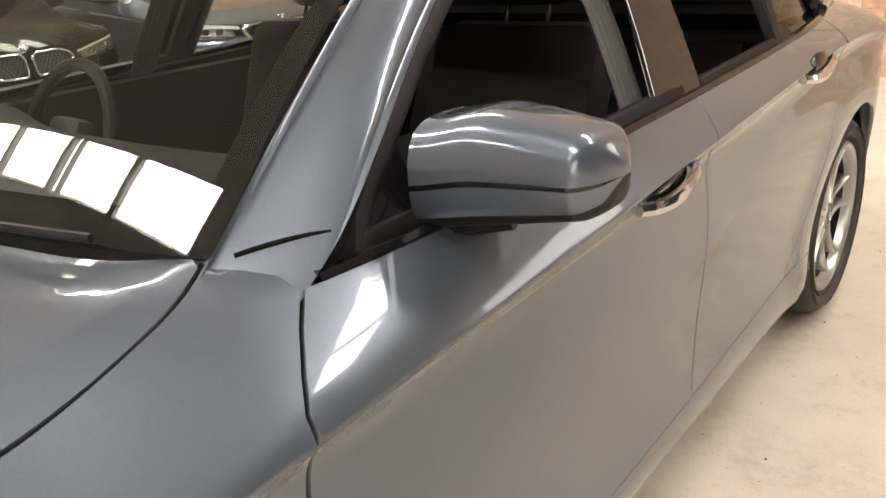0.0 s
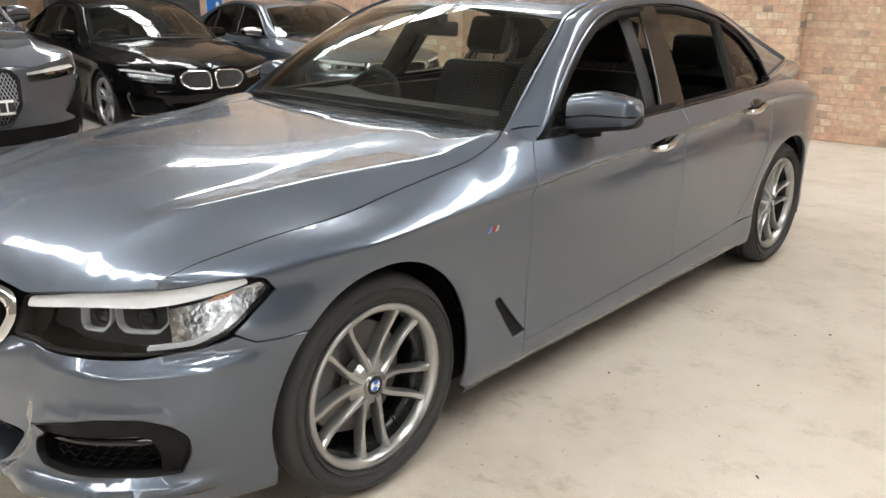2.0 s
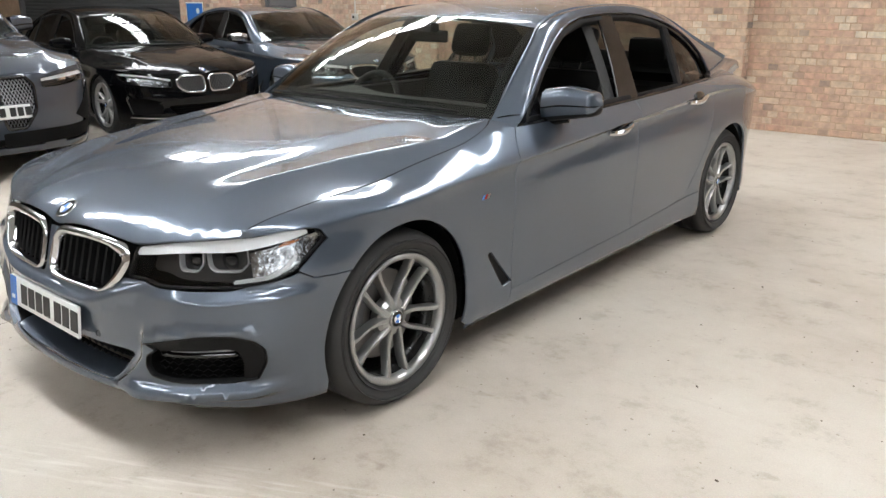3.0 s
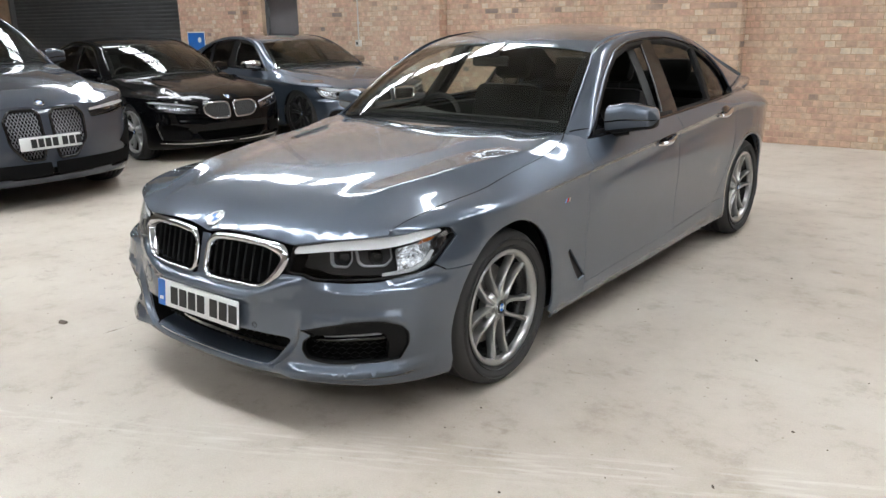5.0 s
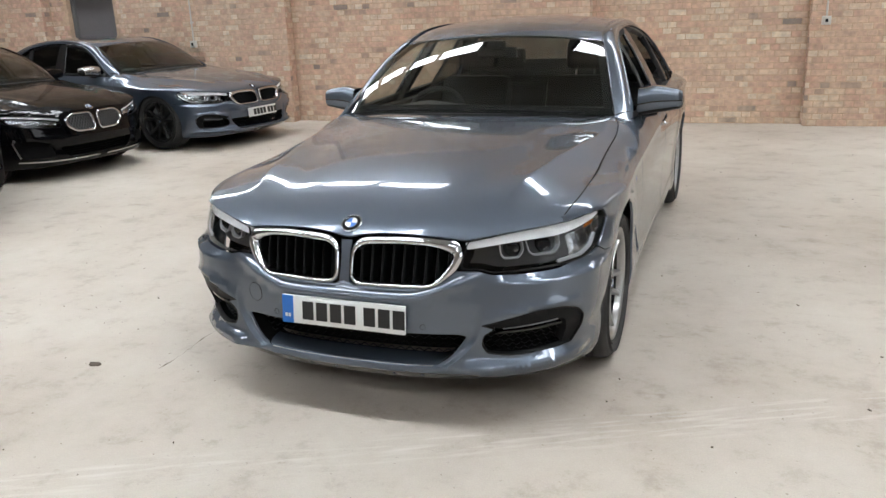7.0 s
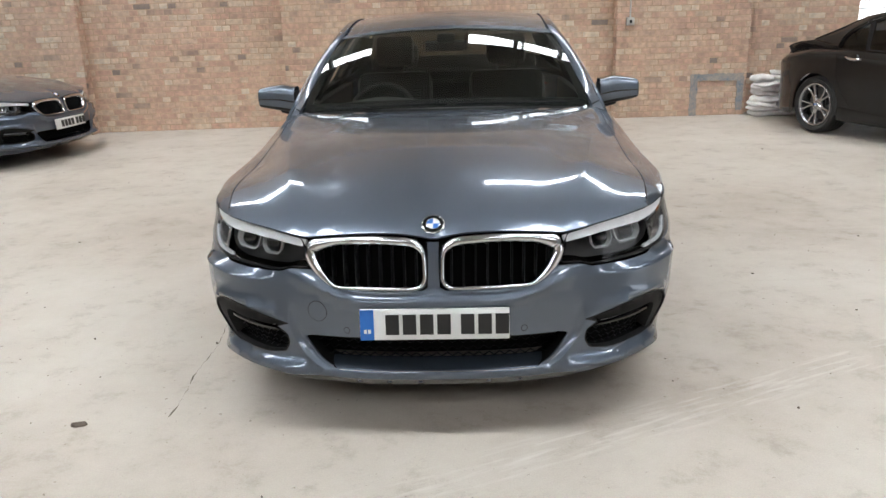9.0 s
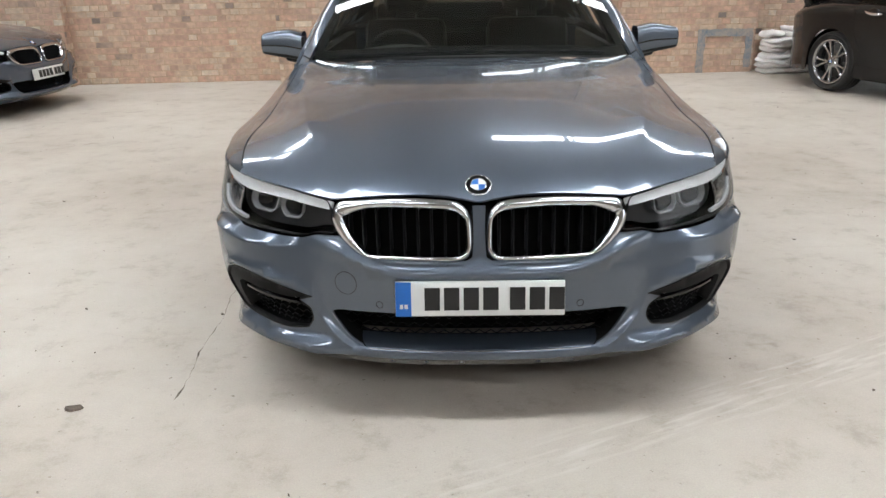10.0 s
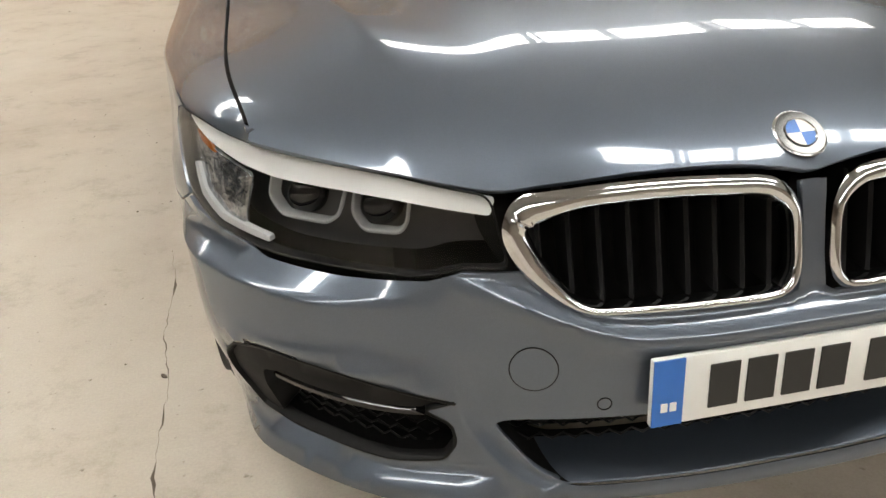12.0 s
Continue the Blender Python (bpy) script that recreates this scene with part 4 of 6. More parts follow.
def build_car(name, label, paint_mat, at, scale=(1, 1, 1), style=None, trim=None, kidney=None, lamp=None, plate=True, cabin=True, group=""):
    trim = trim or {}
    kidney = kidney or KIDNEY
    lamp = lamp or LAMP
    car = thing(name, label, "car", at, group)
    kx, ky, kz = scale

    def sc(p):
        return p[0] * kx, p[1] * ky, p[2] * kz

    def skin(s, w):
        return sc(flank(s, w))

    kid = rounded(kidney, trim.get("kidney_r", KIDNEY_R))
    kid_s = [(s_of_x(x), z) for x, z in kid]
    kid_out = dense(kid_s, 0.015)
    lamp_r = rounded(lamp, 0.02)
    # bonnet
    def hood(x, y):
        return sc((x, y, hood_z(x, y)))
    edge = [(x, hood_front(x) + 0.004) for x in np.linspace(-0.780, 0.780, 80)]
    right = [(seam_x(y) - 0.0055, y) for y in np.linspace(0.295, 1.53, 60)]
    back = [(0.752, 1.566), (0.728, 1.576), (0.69, 1.560)] + [(x, 1.40 + 0.16 * (x / 0.7) ** 2) for x in np.linspace(0.66, -0.66, 45)] + [(-0.69, 1.560), (-0.728, 1.576), (-0.752, 1.566)]
    left = [(-x, y) for x, y in reversed(right)]
    out = edge + right + back + left
    bonnet = panel("hood", paint_mat, car, hood, [(float(a), float(b)) for a, b in out], grid=0.032, lines=[[(sd * (0.488 + 0.20 * min(float(y), 1.3) + o), float(y)) for y in np.linspace(0.34, 1.47, 58)] for sd in (1, -1) for o in (-0.014, -0.005, 0.0, 0.005, 0.014)], label=trim.get("hood_label", ""))
    for sg in (1, -1):
        # a dark tube sunk in the bonnet gap draws the shade of the shut line
        seam = [sc((sg * (seam_x(float(y)) - 0.003), float(y), hood_z(seam_x(float(y)), float(y)) - 0.0028)) for y in np.linspace(0.31, 1.575, 60)]
        part("hood_seam", tube_bm(seam, 0.0036, 6), "dark", bonnet)
    # bumper
    top = [p for p in lamp_r if p[1] < 0.66 and p[0] < 1.03]
    lower = [p for p in kid_s if p[1] < 0.705]
    arch_f = arch_pts(FRONT_AXLE, ARCH, HUB_Z + 0.012, math.pi + 0.35, math.radians(180 - 46.5), 30)
    s_arch = arch_f[0][0]
    half = [(0.0, 0.178)] + [(s, 0.178 - 0.012 * smooth(0.5, 0.8, s)) for s in np.linspace(0.1, s_arch, 26)] + arch_f[1:]
    half += [(s_of_y(0.60), 0.603), (1.10, 0.612), (1.05, 0.636)]
    lamp_low = [(1.02, 0.626), (0.98, 0.618), (0.83, 0.598), (0.70, 0.594), (0.62, 0.594), (0.575, 0.594), (0.525, 0.608), (0.48, 0.608), (0.442, 0.609)]
    kid_low = [(0.448, 0.676), (0.425, 0.612), (0.405, 0.580), (0.37, 0.556), (0.32, 0.546), (0.20, 0.542), (0.10, 0.541), (0.04, 0.542), (0.022, 0.552), (0.018, 0.60), (0.018, 0.66), (0.020, 0.705), (0.0, 0.706)]
    if "low" in trim:
        kid_low = [(s_of_x(x), z) for x, z in trim["low"]]
    half += lamp_low + [p for p in kid_low if p[1] < 0.61 or p[0] < 0.05]
    extra_holes = []
    if trim.get("open_front"):
        k0 = half.index((1.10, 0.612))
        half = half[:k0] + [(1.13, 0.612), (1.162, 0.66), (1.152, 0.72), (1.10, 0.757), (0.98, 0.768), (0.90, 0.765)] + [(s_of_x(x), hood_edge(x) - 0.003) for x in np.linspace(0.77, 0.0, 40)]
        lamp_hole = dense(lamp_r, 0.03)
        extra_holes = [kid_out, sided(kid_out, -1), lamp_hole, sided(lamp_hole, -1)]
    half = [(float(a), float(b)) for a, b in half]
    both = half + [(-a, b) for a, b in reversed(half[1:-1])]
    intake = dense(rounded([(s_of_x(x), z) for x, z in trim.get("intake", INTAKE)], 0.03), 0.02)
    fog = dense(rounded(trim.get("fog", FOG), 0.02 if "fog" in trim else FOG_R), 0.02)
    def bumper_skin(s, w):
        # side blades stand proud of the plate field, the lip sweeps out below the intake, a shelf runs under the grille
        p = Vector(flank(s, w))
        a = abs(s)
        xc = blade_edge(w)
        proud = 0.016 * smooth(xc, xc + 0.018, a) * smooth(0.225, 0.265, w) * (1 - smooth(0.40, 0.50, w)) * (1 - smooth(0.62, 0.80, a))
        bw = w - 0.230 - 0.016 * smooth(0.4, 1.0, a)
        blade = 0.052 * max(0.0, 1 - (bw / 0.044 if bw > 0 else -bw / 0.026)) * smooth(0.42, 0.56, a) * (1 - smooth(0.88, 1.08, a))
        lip = 0.020 * max(0.0, 1 - abs(w - 0.230) / 0.024) * (1 - smooth(0.40, 0.62, a))
        swell = shelf_edge(a)
        if trim.get("open_front"):
            return sc(p)
        rise = w - swell
        shelf = 0.024 * max(0.0, 1 - (rise / 0.014 if rise > 0 else -rise / 0.050)) * (1 - smooth(0.40, 0.58, a))
        # the corner is squarer below the lamps: a facet slopes out from the lamp, then the side drops upright
        low = 0.565 + 0.016 * smooth(0.7, 1.0, a)
        under = 0.046 * min(max((0.603 - w) / (0.603 - low), 0.0), 1.0) * smooth(0.50, 0.80, a) * (1 - smooth(0.94, 1.16, a)) * smooth(0.22, 0.42, w)
        rise = w - pocket_top(a)
        flare = 0.012 * max(0.0, 1 - (rise / 0.035 if rise > 0 else -rise / 0.016)) * smooth(0.52, 0.66, a) * (1 - smooth(0.88, 0.96, a))
        sh = contour(s)
        n = Vector((math.copysign(math.sqrt(max(1 - sh[2] ** 2, 0.0)), s), -sh[2], 0))
        return sc(p + n * (proud + blade + lip + shelf + under + flare))
    panel("front_bumper", paint_mat, car, bumper_skin, dense(both, 0.02), [intake, fog, sided(fog, -1)] + extra_holes, grid=0.024, lines=[[(sd * (blade_edge(w) + o), w) for w in np.linspace(0.25, 0.52, 30)] for sd in (1, -1) for o in (0.004, 0.012, 0.022)] + [[(s, 0.230 + 0.016 * smooth(0.4, 1.0, abs(s)) + o) for s in np.linspace(-1.1, 1.1, 110)] for o in (-0.022, 0.0, 0.022)] + [[(s, shelf_edge(abs(s)) + o) for s in np.linspace(-0.52, 0.52, 60)] for o in (-0.022, 0.0, 0.011)] + [[(sd * s, 0.565 + 0.016 * smooth(0.7, 1.0, s) + o) for s in np.linspace(0.56, 1.06, 26)] for sd in (1, -1) for o in (-0.008, 0.0, 0.008)] if not trim.get("open_front") else [], label=trim.get("bumper_label", ""))
    if trim.get("stripe"):
        tow = [(s_of_x(-0.43) + 0.036 * math.cos(k / 32 * math.tau), 0.464 + 0.036 * math.sin(k / 32 * math.tau)) for k in range(32)]
        panel("tow_cover", paint_mat, car, bumper_skin, tow, grid=0.02, rim=0.004, out=0.0012)
        ring("cover_gap", "dark", car, bumper_skin, [(u * 1.0, v) for u, v in shrink(tow, -0.0015)], 0.0022, 0.0018)
        for x, z in ((-0.325, 0.398), (0.325, 0.398)):
            sens = [(s_of_x(x) + 0.012 * math.cos(k / 20 * math.tau), z + 0.012 * math.sin(k / 20 * math.tau)) for k in range(20)]
            ring("parking_sensor", "dark", car, bumper_skin, sens, 0.002, 0.0014)
    # openings of the bumper: dark backs, honeycomb bars, frames
    panel("intake_back", "dark", car, lambda s, w: sc(Vector(flank(s, w)) + Vector((0, 0.12, 0))), dense([(-0.56, 0.27), (0.56, 0.27), (0.56, 0.40), (-0.56, 0.40)], 0.05), grid=0.08, rim=0)
    part("intake_grille", mesh_bars(lambda s, w: sc(Vector(flank(s, w)) + Vector((0, 0.085, 0))), (-0.50, 0.50, 0.275, 0.375)), "black", car, "black honeycomb lower grille")
    if not trim.get("open_front"):
        patch("lip_shelf", paint_mat, car, lambda u, v: sc(Vector(flank((2 * u - 1) * (0.395 + 0.05 * v), 0.247 + 0.012 * math.sin(v * math.pi / 2))) + Vector((0, 0.002 + 0.100 * v ** 1.5, 0))), 40, 8)
    for hole, nm, deep in ((intake, "intake_duct", 0.13),):
        ring_pts = [p for p in hole]
        part(nm, strip_bm(lambda u, v: sc(Vector(flank(*ring_pts[int(round(u * len(ring_pts))) % len(ring_pts)])) + Vector((0, deep * v + 0.004, 0.002 if ring_pts[int(round(u * len(ring_pts))) % len(ring_pts)][1] > 0.3 else -0.002))), len(ring_pts), 2), "dark", car)
    for sg in (1, -1):
        fg = sided(fog, sg)
        lo, hi = (0.53, 0.99) if sg > 0 else (-0.99, -0.53)
        def inward(s, w, d):
            if trim.get("open_front"):
                q, f_ = Vector(flank(s, w)), contour(s)[2]
                return sc(q + Vector((-math.copysign(d * 0.7 * (1 - f_), s), d * max(f_, 0.5), 0)))
            q, f_ = Vector(bumper_skin(s, w)), contour(s)[2]
            return q + Vector((-math.copysign(d * math.sqrt(1 - f_ ** 2) * 0.8, s), d * max(f_, 0.35), 0))
        f = new("fog_pocket")
        f.parent = car
        tagged(f, "black bumper corner pocket with honeycomb mesh")
        part("pocket_duct", strip_bm(lambda u, v: inward(*fg[int(round(u * len(fg))) % len(fg)], 0.004 + 0.075 * v), len(fg), 2), "dark", f)
        if trim.get("open_front"):
            panel("pocket_back", "dark", f, lambda s, w: inward(s, w, 0.07), dense([(lo - 0.04, 0.22), (hi + 0.05, 0.22), (hi + 0.05, 0.48), (lo - 0.04, 0.48)], 0.05), grid=0.08, rim=0)
            continue
        panel("pocket_back", "dark", f, lambda s, w: inward(s, w, 0.078), sided(dense(shrink(fog, -0.004), 0.04), sg), grid=0.06, rim=0)
        ring("pocket_frame", "black", f, bumper_skin, fg, 0.006, 0.002)
        browp = sided(rounded([(0.556, 0.412), (0.65, 0.439), (0.75, 0.462), (0.84, 0.462), (0.902, 0.442), (0.934, 0.412), (0.944, 0.36), (0.924, 0.300), (0.882, 0.296), (0.880, 0.36), (0.862, 0.408), (0.83, 0.418), (0.72, 0.410), (0.61, 0.399)], 0.010), sg)
        panel("pocket_brow", "black", f, lambda s, w: inward(s, w, 0.008), dense(browp, 0.015), grid=0.03, rim=0.05, label="black plastic pocket surround")
        slit = sided(rounded([(0.625, 0.392), (0.85, 0.408), (0.852, 0.394), (0.64, 0.380)], 0.005), sg)
        panel("pocket_lamp", "lamp_ring", f, lambda s, w: inward(s, w, 0.040), dense(slit, 0.02), grid=0.03, rim=0.01, label="slim lamp strip")
        bar = sided(rounded([(0.60, 0.372), (0.86, 0.384), (0.86, 0.394), (0.62, 0.382)], 0.006), sg)
        panel("pocket_fin", "gloss", f, lambda s, w: inward(s, w, 0.022), dense(bar, 0.02), grid=0.03, rim=0.05)
        part("pocket_mesh", mesh_bars(lambda s, w: inward(s, w, 0.056), (min(fg)[0] + 0.03, max(fg)[0] - 0.05, 0.292, 0.375), 0.034), "black", f)
    # kidneys
    for sg in (1, -1):
        k = new("kidney_grille")
        k.parent = car
        tagged(k, trim.get("kidney_label", "chrome framed grille with dark vertical slats"))
        kk = sided(kid_out, sg)
        ring("chrome_frame", trim.get("frame", "chrome"), k, skin, kk, trim.get("frame_w", lambda u, v: 0.018 + 0.012 * smooth(0.66, 0.71, v) + 0.020 * smooth(0.34, 0.45, abs(u))), 0.014, "bright chrome frame")
        xs = [p[0] for p in kid]
        deep = lambda s, w: sc(Vector(flank(s, w)) + Vector((0, 0.075, 0)))
        panel("grille_back", "dark", k, deep, sided(dense(shrink(kid_out, -0.02), 0.05), sg), grid=0.08, rim=0)
        if trim.get("net"):
            part("grille_net", net_bm(lambda s, w: sc(Vector(flank(s, w)) + Vector((0, 0.012, 0))), sided(shrink(kid_out, 0.012), sg), trim["net"]), trim.get("net_mat", "satin"), k, "fine silver grille net")
        else:
            n = 9
            for i in range(n):
                x = 0.05 + (0.435 - 0.05) * (i + 0.3) / n
                zlo = broken(x, [0.02, 0.34, 0.41, 0.466], [0.556, 0.560, 0.600, 0.68])
                zhi = broken(x, [0.02, 0.1, 0.42, 0.466], [0.705, 0.712, 0.708, 0.69])
                bm = bmesh.new()
                rings = []
                for q in range(9):
                    w = zlo + (zhi - zlo) * q / 8
                    p = Vector(flank(s_of_x(x), w))
                    rings.append([bm.verts.new(sc((sg * (p.x + dx), p.y + dy, p.z))) for dx, dy in ((-0.004, 0.016), (0.0, 0.010), (0.004, 0.016), (0.0035, 0.07), (-0.0035, 0.07))])
                for r0, r1 in zip(rings, rings[1:]):
                    for q in range(5):
                        bm.faces.new((r0[q], r0[(q + 1) % 5], r1[(q + 1) % 5], r1[q]))
                part("slat", bm, "black", k)
    if trim.get("surround"):
        for sg in (1, -1):
            for nm, poly in trim["surround"]:
                panel(nm, "dark", car, bumper_skin, sided(dense(rounded(poly, 0.012), 0.03), sg), grid=0.04, rim=0.003, out=0.009, label="black bumper trim")
    for nm, poly in trim.get("fins_and_highlights", ()):
        for sg in (1, -1):
            panel(nm, "satin", car, bumper_skin, sided(dense(poly, 0.03), sg), grid=0.04, rim=0.004, out=0.014)
    # headlights
    for sg in (1, -1):
        headlight(car, sg, lamp_r, sc, trim)
    # badge on the nose
    yb = hood_front(0) + 0.048
    sl = math.degrees(math.atan2(hood_z(0, yb + 0.02) - hood_z(0, yb - 0.02), 0.04))
    badge(car, Matrix.Translation(sc((0, yb, hood_z(0, yb) + 0.001))) @ pose(0, 0, 0, sl) , 0.041)
    if plate:
        number_plate(car, (-0.020 + nose_lean(0.43)) * ky, trim.get("plate_z", 0.432) * kz, blue=trim.get("blue_band", False))
    # flanks
    for sg in (1, -1):
        arch = arch_pts(FRONT_AXLE, ARCH, HUB_Z + 0.012, math.radians(180 - 47), -0.36, 50)
        ys = np.linspace(1.572, 0.315, 60)
        tip = [(1.048, 0.644), (1.108, 0.688), (1.175, 0.729), (1.150, 0.758), (1.105, 0.784), (1.0, 0.793), (0.92, 0.780), (0.866, 0.768)] if not trim.get("open_front") else [(1.168, 0.66), (1.158, 0.724), (1.104, 0.763), (0.982, 0.774), (0.90, 0.771), (0.872, 0.767)]
        topline = [(float(s), float(top_at_s(s)) + 0.101 * smooth(0.9, 1.0, s - ARC_END + NOSE)) for s in np.linspace(s_of_y(1.622), 0.862, 84)]
        sill_z = 0.266
        fender = [(s_near(0.605), 0.608)] + arch[1:] + [(s_of_y(1.228), 0.20), (s_of_y(1.30), 0.192), (s_of_y(1.535), 0.196), (s_of_y(1.538), sill_z), (s_of_y(1.541), 0.5), (s_of_y(1.543), 0.76), (s_of_y(1.552), 0.865), (s_of_y(1.572), 0.905), (s_of_y(1.600), 0.95), (s_of_y(1.630), top_w(1.630))] + topline + list(reversed(tip)) + [(1.136, 0.618) if trim.get("open_front") else (1.10, 0.616)]
        vent = dense(rounded([(s_of_y(1.365), 0.462), (s_of_y(1.395), 0.470), (s_of_y(1.545), 0.302), (s_of_y(1.48), 0.290)], 0.012), 0.02)
        fend = panel("fender", paint_mat, car, skin, sided(dense(fender, 0.02), sg), [sided(vent, sg)], grid=0.03, lines=crease_lines(sg, 0.70, 1.535))
        panel("side_vent", "black", fend, lambda s, w: sc(Vector(flank(s, w)) - Vector((math.copysign(0.010, s), 0, 0))), sided(shrink(vent, 0.002), sg), grid=0.05, label="dark air vent behind the wheel")
        if trim.get("stripe"):
            for q, c in enumerate(("blue", "red", "chrome")):
                y = 1.318 + q * 0.017
                panel("side_emblem", c, fend, skin, sided(dense([(s_of_y(y), 0.702), (s_of_y(y + 0.012), 0.702), (s_of_y(y + 0.024), 0.719), (s_of_y(y + 0.013), 0.719)], 0.02), sg), grid=0.03, rim=0, out=0.002)
        fd = [(s_of_y(1.545), sill_z), (s_of_y(2.618), sill_z + 0.036)] + [(s_of_y(2.618 - 0.010 * i / 6), 0.35 + (top_w(2.61) - 0.35) * i / 6) for i in range(7)] + [(s_of_y(y), top_w(y)) for y in np.linspace(2.58, 1.65, 40)] + [(s_of_y(1.637), top_w(1.637)), (s_of_y(1.607), 0.95), (s_of_y(1.579), 0.905), (s_of_y(1.559), 0.865), (s_of_y(1.550), 0.76), (s_of_y(1.548), 0.5)]
        d1 = panel("front_door", paint_mat, car, skin, sided(dense([(float(a), float(b)) for a, b in fd], 0.025), sg), grid=0.035, lines=crease_lines(sg, 1.565, 2.60))
        ra = arch_pts(REAR_AXLE, ARCH + 0.03, HUB_Z + 0.012, math.radians(195), math.radians(118), 16)
        rd = [(s_of_y(2.625), sill_z + 0.038), (s_of_y(3.26), 0.338)] + [(s_of_y(3.31), 0.38), (s_of_y(3.42), 0.505), (s_of_y(3.51), 0.66), (s_of_y(3.538), 0.76), (s_of_y(3.547), 0.86), (s_of_y(3.560), 0.96), (s_of_y(3.600), top_w(3.600))] + [(s_of_y(y), top_w(y)) for y in np.linspace(3.56, 2.65, 38)] + [(s_of_y(2.617), top_w(2.62)), (s_of_y(2.625), 0.4)]
        d2 = panel("rear_door", paint_mat, car, skin, sided(dense([(float(a), float(b)) for a, b in rd], 0.025), sg), grid=0.035, lines=crease_lines(sg, 2.635, 3.53))
        for d, y, z in ((d1, 2.395, 0.866), (d2, 3.285, 0.927)):
            door_handle(d, sg, y, z, sc, trim.get("handle", "chrome"))
        sill = [(s_of_y(1.24), 0.170), (s_of_y(3.47), 0.20), (s_of_y(3.465), 0.345), (s_of_y(3.26), 0.333), (s_of_y(2.62), 0.298), (s_of_y(1.542), 0.261), (s_of_y(1.540), 0.191), (s_of_y(1.25), 0.187)]
        panel("side_skirt", paint_mat, car, skin, sided(dense(sill, 0.03), sg), grid=0.04)
        ra = arch_pts(REAR_AXLE, ARCH, HUB_Z + 0.012, math.radians(196), math.radians(-16), 50)
        rb = [(s_of_y(3.544), 0.76), (s_of_y(3.516), 0.66), (s_of_y(3.426), 0.505), (s_of_y(3.316), 0.382), (s_of_y(3.266), 0.342), (s_of_y(3.466), 0.349)]
        end = s_of_y(LONG - TAIL) + 1.45
        q = [ra[0]] + ra[1:] + [(s_of_y(4.25), 0.20), (s_of_y(4.6), 0.20), (end, 0.24)] + [(s_of_y(y), top_w(min(y, 4.9)) - 0.0) for y in np.linspace(5.43, 3.612, 50)] + [(s_of_y(3.607), top_w(3.607)), (s_of_y(3.567), 0.96), (s_of_y(3.553), 0.86)] + rb
        lamp_y = trim.get("lamp_from", 4.50)
        lampq = dense(rounded([(s_of_y(lamp_y), 0.82), (s_of_y(5.2), 0.78), (s_of_y(5.2), 0.92), (s_of_y(lamp_y + 0.08), 0.91)], 0.03), 0.04)
        rq = panel("rear_quarter", paint_mat, car, skin, sided(dense([(float(a), float(b)) for a, b in q], 0.03), sg), grid=0.04, lines=crease_lines(sg, 3.565, 4.3))
        panel("tail_lamp", "red", rq, skin, sided(lampq, sg), grid=0.05, rim=0.0, out=0.004, label="red tail lamp")
        # dark inner shell and wheel housings
        for yw in (FRONT_AXLE, REAR_AXLE):
            bm = bmesh.new()
            n = 24
            rows = []
            for i in range(n + 1):
                a = -0.22 + (math.pi + 0.44) * i / n
                rows.append([bm.verts.new(sc((sg * x, yw + (ARCH + g) * math.cos(a), HUB_Z + 0.012 + (ARCH + g) * math.sin(a)))) for x, g in ((0.880, 0.006), (0.85, 0.018), (0.55, 0.018))])
            for r0, r1 in zip(rows, rows[1:]):
                for k in range(2):
                    bm.faces.new((r0[k], r0[k + 1], r1[k + 1], r1[k]))
            c = bm.verts.new(sc((sg * 0.55, yw, HUB_Z)))
            for r0, r1 in zip(rows, rows[1:]):
                bm.faces.new((r0[2], c, r1[2]))
            part("wheel_housing", bm, "dark", car)
        def inner(s, w):
            p = flank(s, w)
            return sc((p[0] - math.copysign(0.022, s), p[1] + 0.022 * contour(s)[2], p[2] - 0.008))
        mid = [(s_of_y(1.26), 0.2), (s_of_y(3.44), 0.2)] + arch_pts(REAR_AXLE, ARCH + 0.06, HUB_Z, math.radians(190), math.radians(100), 12) + [(s_of_y(3.7), 0.9)] + [(s_of_y(y), top_w(y) - 0.01) for y in np.linspace(3.7, 0.5, 30)] + [(1.0, 0.62)] + arch_pts(FRONT_AXLE, ARCH + 0.02, HUB_Z, math.radians(130), math.radians(-10), 16)
        panel("inner_shell", "dark", car, inner, sided(dense([(float(a), float(b)) for a, b in mid], 0.06), sg), grid=0.1, rim=0)
    underbody = box_bm(sc((-0.80, 1.25, 0.17)), sc((0.80, 3.45, 0.30)))
    box_bm(sc((-0.54, 0.30, 0.20)), sc((0.54, 1.25, 0.55)), bm=underbody)
    box_bm(sc((-0.54, 3.45, 0.22)), sc((0.54, 4.6, 0.55)), bm=underbody)
    part("underbody", underbody, "dark", car, smooth=False)
    greenhouse(car, paint_mat, sc, trim, cabin)
    wr = trim.get("wheel_r", 0.335)
    for sg in (1, -1):
        for yw in (FRONT_AXLE, REAR_AXLE):
            st = dict(style)
            st["turn"] = trim.get("turn", 0) + (-45.8 if yw > 2 else 0)
            wheel(car, sc((sg * 0.893, yw, wr / kz)), sg, st, wr)
        mirror_scaled = mirror_on(car, sg, trim.get("mirror", paint_mat))
        mirror_scaled.matrix_local = Matrix.Diagonal((sg * kx, ky, kz, 1))
    return car


def strip_bm(f, n, m):
    bm = bmesh.new()
    rows = [[bm.verts.new(f(i / n, k / m)) for k in range(m + 1)] for i in range(n + 1)]
    for r0, r1 in zip(rows, rows[1:]):
        for k in range(m):
            bm.faces.new((r0[k], r0[k + 1], r1[k + 1], r1[k]))
    return bm


